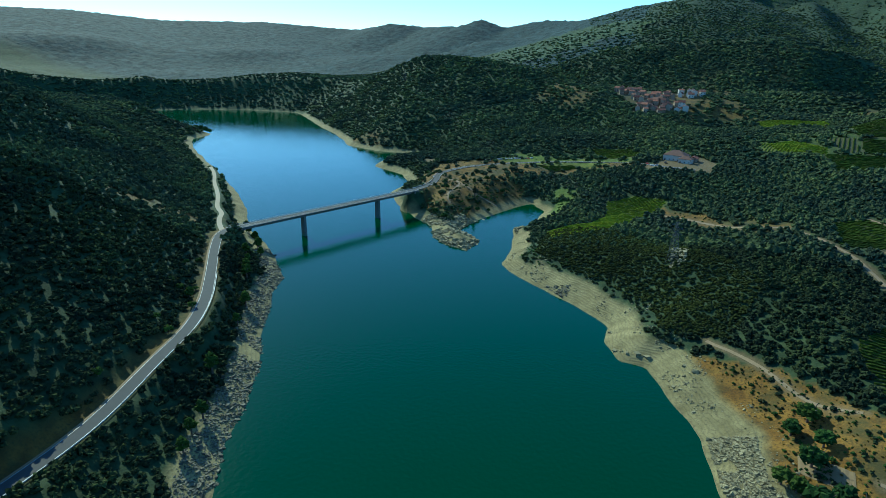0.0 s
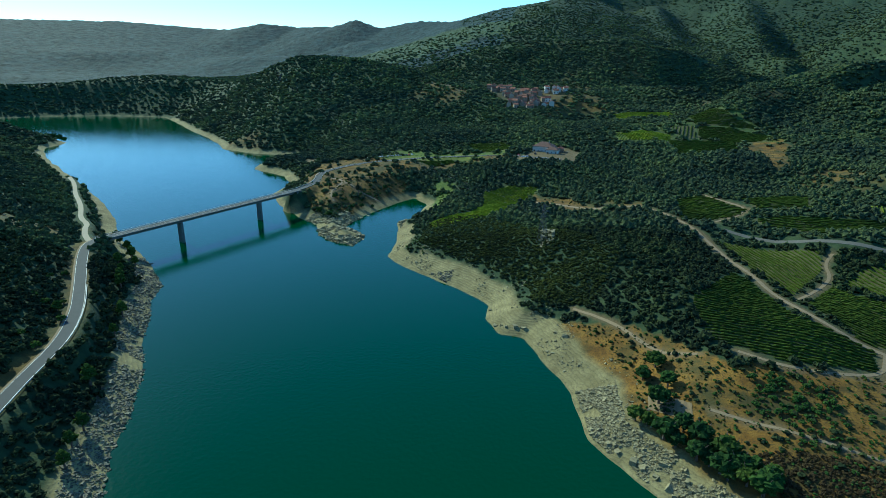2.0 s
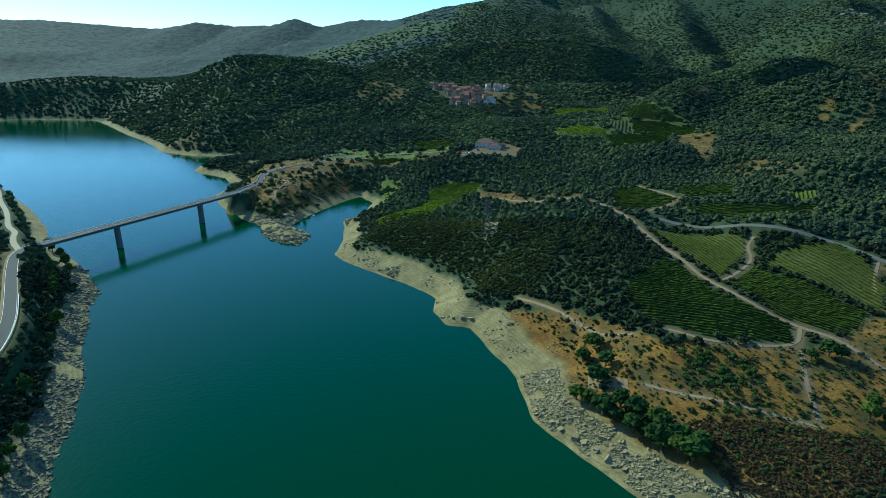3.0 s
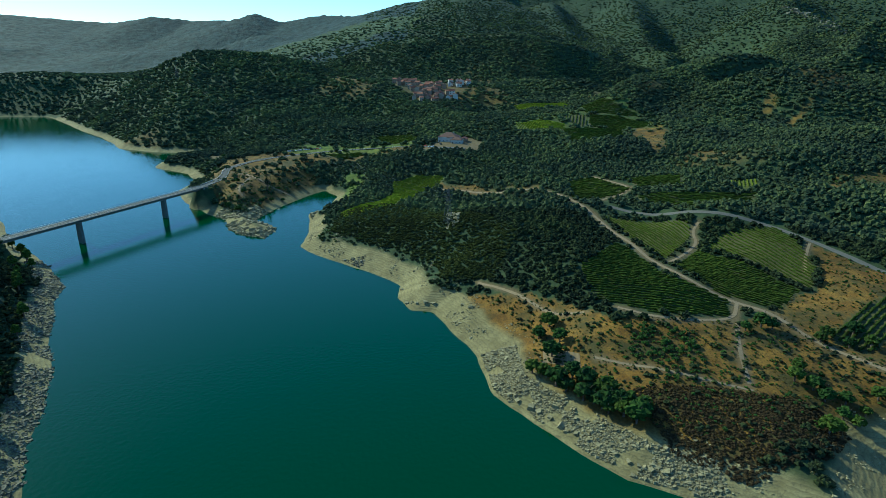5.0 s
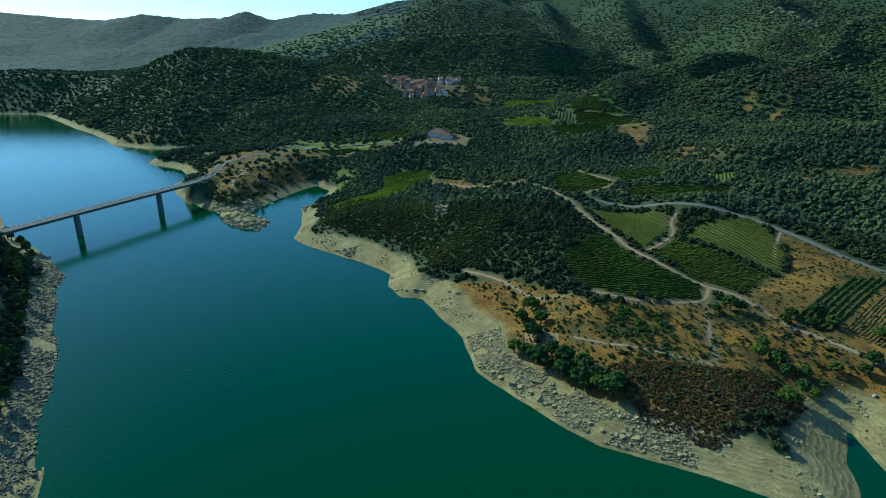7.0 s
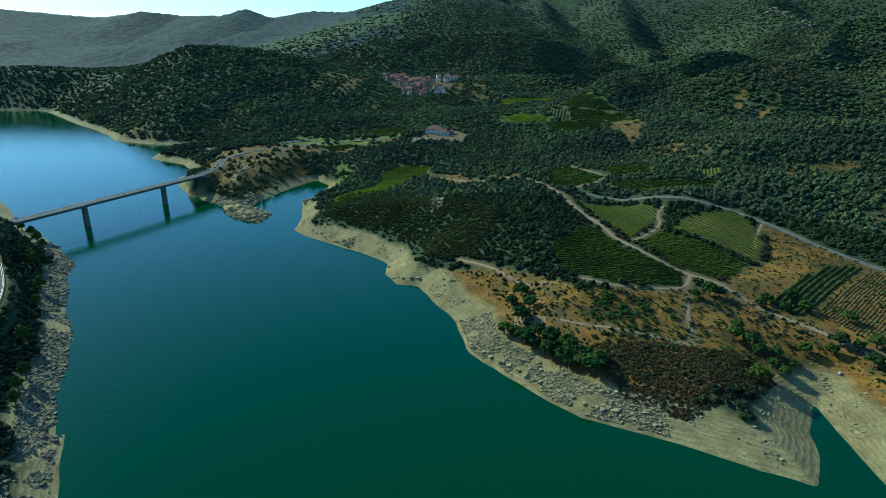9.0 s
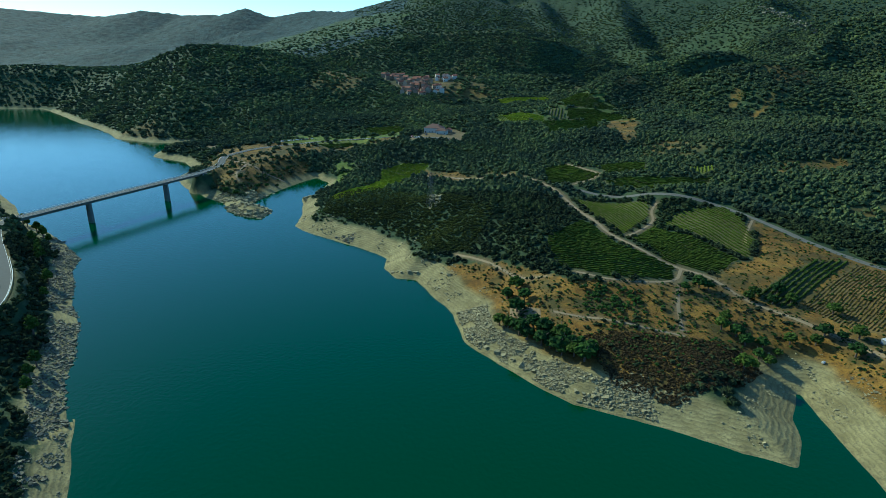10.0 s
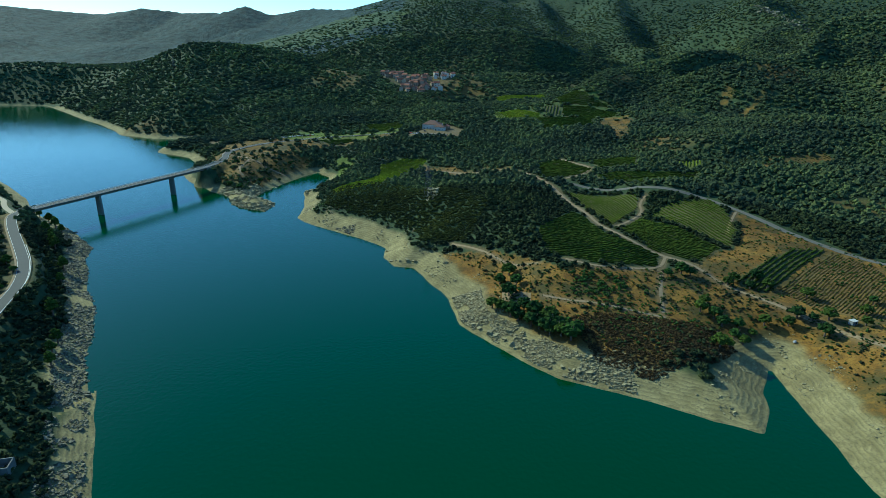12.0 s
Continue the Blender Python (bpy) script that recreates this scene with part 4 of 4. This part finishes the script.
low_shrubs("dry_shrubs", q[ground(q[:, 0], q[:, 1]) > 9], (0.35, 1.1), MAT_TREE, "scattered small green shrubs on dry grass")
q = np.concatenate([sown_in(DRY_GROUND[0], 1600), sown_in(DRY_GROUND[1], 900)])
q2 = sown_in(DRY_GROUND[0], 420)
low_shrubs("dark_bushes", q2[ground(q2[:, 0], q2[:, 1]) > 9.5], (0.8, 1.9), MAT_OAK, "dark evergreen bushes on the dry terrace")
low_shrubs("dry_tufts", q[ground(q[:, 0], q[:, 1]) > 8.5], (0.25, 0.6), MAT_OLDVINE, "tufts of yellow dry grass")
q = rng.uniform((-330, 420), (-20, 700), (5000, 2))
z, d = ground(q[:, 0], q[:, 1]), shore_distance(q[:, 0], q[:, 1])
q = q[(z > 5.5) & (z < 12) & (d > 8) & (d < 40)][:500]
low_shrubs("bank_shrubs", q, (0.6, 1.5), MAT_TREE, "green shrubs at the top of the bare shore")


# ---- rocks of the shore ----
CUBE = np.array([(a, b, c) for a in (-1, 1) for b in (-1, 1) for c in (-1, 1)], float) * 0.62
CUBE_F = np.array([(0, 1, 3, 2), (4, 6, 7, 5), (0, 4, 5, 1), (2, 3, 7, 6), (0, 2, 6, 4), (1, 5, 7, 3)])


def rock_mesh(name, places, sizes):
    n = len(places)
    v = CUBE[None] * rng.uniform(0.55, 1.35, (n, 8, 3)) * sizes[:, None, None] * rng.uniform((0.8, 0.6, 0.45), (1.4, 1.1, 0.9), (n, 3))[:, None]
    a, b = rng.uniform(0, 6.28, n), rng.normal(0, 0.35, n)
    x, y, z = v[..., 0], v[..., 1], v[..., 2]
    y, z = y * np.cos(b)[:, None] - z * np.sin(b)[:, None], y * np.sin(b)[:, None] + z * np.cos(b)[:, None]
    x, y = x * np.cos(a)[:, None] - y * np.sin(a)[:, None], x * np.sin(a)[:, None] + y * np.cos(a)[:, None]
    v = np.stack([x, y, z], -1) + places[:, None]
    f = (CUBE_F[None] + (np.arange(n) * 8)[:, None, None]).reshape(-1, 4)
    return mesh_of(name, v.reshape(-1, 3), f)


def shore_rocks(name, lo, hi, tries, near, far, size, clumped, label, mat=None):
    q = rng.uniform(lo, hi, (tries, 2))
    d = shore_distance(q[:, 0] + 4 * fbm(q[:, 0], q[:, 1], 40, 3, 5), q[:, 1] + 4 * fbm(q[:, 0], q[:, 1], 40, 3, 8))
    keep = (d > near) & (d < far) & (fbm(q[:, 0], q[:, 1], 12, 3, 33) > clumped)
    q = q[keep]
    s = np.clip(size * rng.lognormal(0, 0.5, len(q)), 0.15, size * 3.2)
    z = ground(q[:, 0], q[:, 1])
    return tagged(put(name, rock_mesh(name, np.column_stack([q, z + 0.1 * s]), s), mat or MAT_ROCK, None, label), category="rocks", kind="stuff")


shore_rocks("bank_rocks", (-290, 60), (-60, 400), 130000, -0.5, 13, 0.40, -0.35, "broken grey rocks heaped along the lake bank", MAT_BANKROCK)
shore_rocks("shore_rocks", (10, 165), (100, 270), 52000, -0.5, 15, 0.36, -0.35, "angular pale boulders along the water's edge")
shore_rocks("beach_stones", (-130, 140), (200, 480), 60000, 0.5, 24, 0.30, 0.16, "scattered stones on the bare shore")
shore_rocks("headland_rocks", (-215, 440), (-125, 530), 9000, -0.5, 15, 0.75, -0.25, "jumbled rocks round the headland tip")
boulder_mesh = [rock_mesh("boulder", np.zeros((1, 3)), np.array([1.0])) for _ in range(5)]
for me in boulder_mesh:
    me.materials.append(MAT_ROCK)
for x, y in [(26, 238), (30, 233), (33, 229), (38, 224), (41, 221), (45, 217), (49, 212), (54, 207), (58, 203), (61, 200), (66, 195), (70, 191),
             (73, 189), (77, 187), (82, 186), (-8, 326), (-13, 327), (-18, 327), (-24, 330), (-29, 350), (5, 303), (-150, 450), (-158, 455),
             (-146, 458), (-148, 468), (-165, 458), (-176, 470), (-172, 500), (-168, 515), (-166, 540), (-160, 555), (9, 318), (14, 312), (48, 222), (55, 214)]:
    z = float(ground(x, y))
    ob = put("boulder", random.choice(boulder_mesh), None, None, "large pale angular boulder at the water's edge", Matrix.Translation((x, y, z + 0.2)) @ Matrix.Rotation(random.uniform(0, 6), 4, "Z") @ Matrix.Scale(random.uniform(1.0, 2.1), 4))
    tagged(ob, category="rock", group="boulders along the shore")

# bare crag on the mountain spur, and scree below the pylon
CRAG = [(824, 1640), (800, 1462), (739, 1233)]
q = np.concatenate([np.linspace(p, e, 70) for p, e in zip(CRAG, CRAG[1:])]) + rng.normal(0, 9, (70 * (len(CRAG) - 1), 2))
crag_size = 3.2 * rng.lognormal(0, 0.45, len(q))
tagged(put("crag_rocks", rock_mesh("crag_rocks", np.column_stack([q, ground(q[:, 0], q[:, 1]) + 0.2 * crag_size]), crag_size), MAT_BANKROCK, None, "grey rock crag along the mountain spur"), category="rocks", kind="stuff")
q = rng.uniform((-3, 404), (6, 436), (130, 2))
scree_size = 0.8 * rng.lognormal(0, 0.4, len(q))
tagged(put("scree", rock_mesh("scree", np.column_stack([q, ground(q[:, 0], q[:, 1]) + 0.4 + 0.3 * scree_size]), scree_size), MAT_ROCK, None, "pale loose boulders on the knoll below the pylon"), category="rocks", kind="stuff")

furrows = []
for a in range(30):
    for b in range(14):
        u, v = a / 29, b / 13
        x, y = 47 + 15 * u - 1 * v, 258 - 9 * u - 10 * v
        furrows.append((x, y, 0.12 + 0.08 * math.sin(u * 40)))
fv = np.array(furrows)
fv[:, 2] += ground(fv[:, 0], fv[:, 1])
patch = put("sand_patch", mesh_of("sand_patch", fv, [(a * 14 + b, a * 14 + b + 1, a * 14 + b + 15, a * 14 + b + 14) for a in range(29) for b in range(13)]), plain("raked_sand", (0.20, 0.14, 0.065), 0.95, 0, 0.2, 0.8, 0.03), None, "patch of raked bare sandy soil in furrows")
tagged(patch, category="bare patch", kind="structure")


# ---- buildings ----
def gable_walls(bm, w, l, h, rise):
    v = [bm.verts.new(c) for c in ((-w / 2, -l / 2, -3), (w / 2, -l / 2, -3), (w / 2, l / 2, -3), (-w / 2, l / 2, -3), (-w / 2, -l / 2, h), (w / 2, -l / 2, h), (w / 2, l / 2, h), (-w / 2, l / 2, h), (-w / 2, 0, h + rise), (w / 2, 0, h + rise))]
    for f in ((0, 1, 5, 4), (2, 3, 7, 6), (1, 2, 6, 9, 5), (3, 0, 4, 8, 7), (4, 5, 9, 8), (6, 7, 8, 9)):
        bm.faces.new([v[a] for a in f])
    bmesh.ops.recalc_face_normals(bm, faces=bm.faces)


def roof_slope(bm, w, l, h, rise, side):
    run = math.hypot(l / 2 + 0.5, rise)
    turn = Matrix.Rotation(side * math.atan2(rise, l / 2), 4, "X")
    box_bm(bm, (w + 0.8, run + 0.3, 0.22), (0, -side * (l / 4 + 0.2), h + rise / 2 + 0.06), turn)


def hip_slope(bm, w, l, h, rise, way):
    """One of the four slopes of a hipped roof: south, east, north or west."""
    a, b, ridge = w / 2 + 0.6, l / 2 + 0.6, max(0.2, w / 2 - l / 2)
    eaves = [(-a, -b), (a, -b), (a, b), (-a, b)]
    tops = ([(ridge, 0), (-ridge, 0)], [(ridge, 0)], [(-ridge, 0), (ridge, 0)], [(-ridge, 0)])[way]
    outline = [(*eaves[way], h)] + [(*eaves[(way + 1) % 4], h)] + [(x, y, h + rise) for x, y in tops]
    upper = [bm.verts.new((x, y, z + 0.2)) for x, y, z in outline]
    lower = [bm.verts.new((x, y, z)) for x, y, z in outline]
    bm.faces.new(upper), bm.faces.new(lower[::-1])
    for c in range(len(outline)):
        d = (c + 1) % len(outline)
        bm.faces.new((lower[c], lower[d], upper[d], upper[c]))


window_mesh = box_mesh("window", (0.95, 0.10, 1.25))
door_mesh = box_mesh("door", (1.2, 0.12, 2.1))


def house(name, w, l, h, rise, place, wall_mat, roof_mat, label, category, group="", windows=3, storeys=2, hipped=False):
    ob = thing(name, label, category, place, group)
    if hipped:
        put("wall", box_mesh("wall", (w, l, h + 3), (0, 0, h / 2 - 1.5)), wall_mat, ob)
        for way in range(4):
            put("roof", mesh_bm("roof", lambda bm: hip_slope(bm, w, l, h, rise, way)), roof_mat, ob, "clay tiled hipped roof slope")
    else:
        put("wall", mesh_bm("wall", lambda bm: gable_walls(bm, w, l, h, rise)), wall_mat, ob)
    for side in () if hipped else (-1, 1):
        put("roof", mesh_bm("roof", lambda bm: roof_slope(bm, w, l, h, rise, side)), roof_mat, ob, "clay tiled roof slope")
    for s in range(storeys):
        for a in range(windows):
            x = w * ((a + 0.5) / windows - 0.5)
            for face in (-1, 1):
                if s == 0 and a == 0 and face == -1:
                    put("door", door_mesh, MAT_GLASS, ob, "dark door", Matrix.Translation((x, face * (l / 2 + 0.02), 1.05)))
                else:
                    put("window", window_mesh, MAT_GLASS, ob, "", Matrix.Translation((x, face * (l / 2 + 0.02), 1.6 + s * 2.8)))
    put("chimney", box_mesh("chimney", (0.7, 0.7, 1.6), (w * 0.25, l * 0.12, h + rise + 0.2)), wall_mat, ob)
    return ob


def on_ground(x, y, turn=0.0, lift=0.0):
    return Matrix.Translation((x, y, float(ground(x, y)) + lift)) @ Matrix.Rotation(radians(turn), 4, "Z")


spots = []
while len(spots) < 62:
    a = random.random()
    if a < 0.72:
        y = random.uniform(985, 1098)
        x = random.gauss(-52, 10 + 0.16 * (y - 985))
    elif a < 0.88:
        x, y = random.uniform(-120, -75), random.uniform(1085, 1115)
    else:
        x, y = random.uniform(-20, 22), random.uniform(1085, 1110)
    if all(math.hypot(x - p, y - q) > 7.4 for p, q in spots):
        spots.append((x, y))
for x, y in spots:
    right = x > -20
    house("house", random.uniform(6, 10), random.uniform(5.5, 8.5), random.uniform(4.5, 7.5), random.uniform(1.6, 2.6), on_ground(x, y, random.choice((-20, 15, 70, 90, 5))),
          MAT_RENDER[3] if right else random.choice(MAT_RENDER[:3]), random.choice(MAT_ROOF),
          "white rendered village house with a tiled roof" if right else "old stone village house with a clay tiled roof", "house", "houses of the hill village", 2)

yard_z = 42.0
MAT_WINERY_ROOF = plain("weathered_clay_tiles", (0.150, 0.078, 0.052), 0.9, 0, 0.3, 0.8, 0.05)
house("winery", 22, 16, 6.0, 4.6, Matrix.Translation((-9, 706, yard_z)) @ Matrix.Rotation(radians(-14), 4, "Z"), MAT_RENDER[3], MAT_WINERY_ROOF, "large pale rendered winery hall with a brown hipped roof", "winery", "", 5, 1, True)
house("winery_wing", 13, 9, 4.6, 2.8, Matrix.Translation((1, 691, yard_z)) @ Matrix.Rotation(radians(-14), 4, "Z"), MAT_RENDER[3], MAT_WINERY_ROOF, "pale winery wing with a brown hipped roof", "winery", "", 3, 1, True)
house("winery_shed", 9, 7, 4.0, 1.6, Matrix.Translation((9, 704, yard_z)) @ Matrix.Rotation(radians(76), 4, "Z"), MAT_RENDER[2], MAT_ROOF[0], "brown winery shed with a red roof", "shed", "", 2, 1)


def car(place, paint, label):
    ob = thing("car", label, "car", place, "parked cars")

    def shell(bm):
        side = [(-2.1, 0.35), (-2.15, 0.75), (-1.9, 0.95), (-0.9, 1.0), (-0.9, 1.0), (1.2, 1.0), (2.05, 0.9), (2.15, 0.6), (2.1, 0.35)]
        rows = [[bm.verts.new((x, y, z)) for x, z in side] for y in (-0.85, 0.85)]
        for a in range(len(side) - 1):
            bm.faces.new((rows[0][a], rows[0][a + 1], rows[1][a + 1], rows[1][a]))
        for r in rows:
            bm.faces.new(r)
        bmesh.ops.remove_doubles(bm, verts=bm.verts, dist=0.001)
        bmesh.ops.recalc_face_normals(bm, faces=bm.faces)

    def cabin(bm):
        v = [bm.verts.new(c) for c in ((-1.0, -0.8, 0.98), (1.3, -0.8, 0.98), (1.3, 0.8, 0.98), (-1.0, 0.8, 0.98), (-0.45, -0.62, 1.48), (0.85, -0.62, 1.48), (0.85, 0.62, 1.48), (-0.45, 0.62, 1.48))]
        for f in ((0, 1, 5, 4), (1, 2, 6, 5), (2, 3, 7, 6), (3, 0, 4, 7), (4, 5, 6, 7)):
            bm.faces.new([v[a] for a in f])

    put("body", mesh_bm("body", shell), paint, ob)
    put("cabin", mesh_bm("cabin", cabin), MAT_GLASS, ob, "dark glazed cabin")
    put("roof", box_mesh("roof", (1.28, 1.22, 0.05), (0.2, 0, 1.5), 0.02), paint, ob)
    for x in (-1.3, 1.3):
        for y in (-0.8, 0.8):
            put("wheel", mesh_bm("wheel", lambda bm: bmesh.ops.create_cone(bm, cap_ends=True, segments=12, radius1=0.32, radius2=0.32, depth=0.2, matrix=Matrix.Translation((x, y, 0.32)) @ Matrix.Rotation(radians(90), 4, "X"))), MAT_RUBBER, ob)
    return ob


first = [car(pose(0, 0, -50), p, f"parked {n} car on the roadside") for p, n in zip(MAT_CAR, ("white", "grey", "dark blue", "red"))]
used = set()
for a in range(17):
    x, y = -222 + 3.0 * a + random.uniform(-0.4, 0.4), 719 + 1.75 * a + random.uniform(-1, 1)
    k = random.choice((0, 0, 0, 1, 1, 2, 3))
    m = on_ground(x, y, 125 + random.uniform(-8, 8), 0.05)
    if k in used:
        copy_thing(first[k], m)
    else:
        first[k].matrix_basis = m
        used.add(k)
for k, (x, y) in enumerate(((-30, 672), (-26, 676), (-18, 684), (-36, 692))):
    if k in used:
        copy_thing(first[k], on_ground(x, y, 40 * k, 0.05))
    else:
        first[k].matrix_basis = on_ground(x, y, 40 * k, 0.05)
        used.add(k)


# ---- power line ----
def strut(bm, a, b, r=0.05):
    limb(bm, a, b, r, r, 4)


def pylon(x, y, turn, tall, label):
    ob = thing("pylon", label, "pylon", on_ground(x, y, turn))
    half = lambda z: 2.6 * (1 - z / tall) + 0.45 * z / tall
    levels = [tall * s for s in (0, 0.16, 0.31, 0.45, 0.57, 0.68, 0.78, 0.87, 0.94, 1.0)]
    for sx in (-1, 1):
        for sy in (-1, 1):
            put("leg", mesh_bm("leg", lambda bm: strut(bm, (sx * half(0), sy * half(0), -1), (sx * half(tall), sy * half(tall), tall), 0.09)), MAT_LATTICE, ob)
    for a, b in zip(levels, levels[1:]):
        def brace(bm):
            p, q = half(a), half(b)
            for u, v in (((-1, -1), (1, -1)), ((1, -1), (1, 1)), ((1, 1), (-1, 1)), ((-1, 1), (-1, -1))):
                strut(bm, (u[0] * p, u[1] * p, a), (v[0] * q, v[1] * q, b))
                strut(bm, (v[0] * p, v[1] * p, a), (u[0] * q, u[1] * q, b))
                strut(bm, (u[0] * q, u[1] * q, b), (v[0] * q, v[1] * q, b))
        put("bracing", mesh_bm("bracing", brace), MAT_LATTICE, ob)
    for z, reach in ((0.68, 4.2), (0.81, 5.2), (0.94, 3.8)):
        def arm(bm):
            for s in (-1, 1):
                strut(bm, (s * reach, 0, tall * z), (0, 0.5, tall * z), 0.06)
                strut(bm, (s * reach, 0, tall * z), (0, -0.5, tall * z), 0.06)
                strut(bm, (s * reach, 0, tall * z), (0, 0, tall * z + 1.4), 0.08)
        put("cross_arm", mesh_bm("cross_arm", arm), MAT_LATTICE, ob)
    return ob


PYLON_A, PYLON_B, TALL = Vector((-2, 410, 0)), Vector((-520, 1105, 0)), 26.0
turn_p = math.degrees(math.atan2(PYLON_B.y - PYLON_A.y, PYLON_B.x - PYLON_A.x)) + 90
pylon(PYLON_A.x, PYLON_A.y, turn_p, TALL, "tall grey steel lattice pylon on the wooded knoll")
pylon(PYLON_B.x, PYLON_B.y, turn_p, TALL, "grey steel lattice pylon on the far hill")
za, zb = (float(ground(p.x, p.y)) for p in (PYLON_A, PYLON_B))
across = Vector((math.cos(radians(turn_p)), math.sin(radians(turn_p)), 0))
for z, reach in ((0.68, 4.2), (0.81, 5.2), (0.94, 3.8)):
    for s in (-1, 1):
        a, b = PYLON_A + across * s * reach, PYLON_B + across * s * reach

        def cable(bm):
            pts = [a.lerp(b, t / 24) + Vector((0, 0, (za + TALL * z - 0.6) * (1 - t / 24) + (zb + TALL * z - 0.6) * t / 24 - 4 * 26 * (t / 24) * (1 - t / 24))) for t in range(25)]
            for p, q in zip(pts, pts[1:]):
                limb(bm, p, q, 0.015, 0.015, 4)
        tagged(put("power_cable", mesh_bm("power_cable", cable), MAT_LATTICE, None, "thin steel power cable hung between the pylons"), category="cable", group="power cables")

# ---- small huts ----
hut = thing("garden_hut", "small white metal hut beside the farm track", "hut", on_ground(217, 215, 20))
put("wall", box_mesh("wall", (3.4, 2.4, 2.2), (0, 0, 1.05), 0.03), MAT_STEEL, hut)
put("roof", box_mesh("roof", (3.8, 2.8, 0.12), (0, 0, 2.25), 0.02), MAT_WHITE, hut, "white sheet roof")
put("door", box_mesh("door", (0.9, 0.06, 1.8), (0.5, -1.22, 0.95)), MAT_GLASS, hut, "dark door")
tank = thing("water_tank", "small white plastic tank on the dry slope", "tank", on_ground(188, 211, 30))
put("body", box_mesh("body", (1.6, 1.1, 1.0), (0, 0, 0.48), 0.12), MAT_WHITE, tank)
put("lid", box_mesh("lid", (0.5, 0.5, 0.12), (0, 0, 1.03), 0.04), MAT_STEEL, tank)
ruin = thing("ruin", "roofless square concrete ruin among trees", "ruin", on_ground(-128, 104, 15))
for name, size, centre in (("front_wall", (7, 0.4, 3.6), (0, -2.6, 1.0)), ("back_wall", (7, 0.4, 3.6), (0, 2.6, 1.0)), ("side_wall", (0.4, 4.8, 3.4), (-3.3, 0, 0.95)), ("side_wall", (0.4, 4.8, 3.4), (3.3, 0, 0.95)), ("floor_slab", (6.2, 4.8, 0.2), (0, 0, 0.3))):
    put(name, box_mesh(name, size, centre, 0.03), MAT_PIER, ruin)
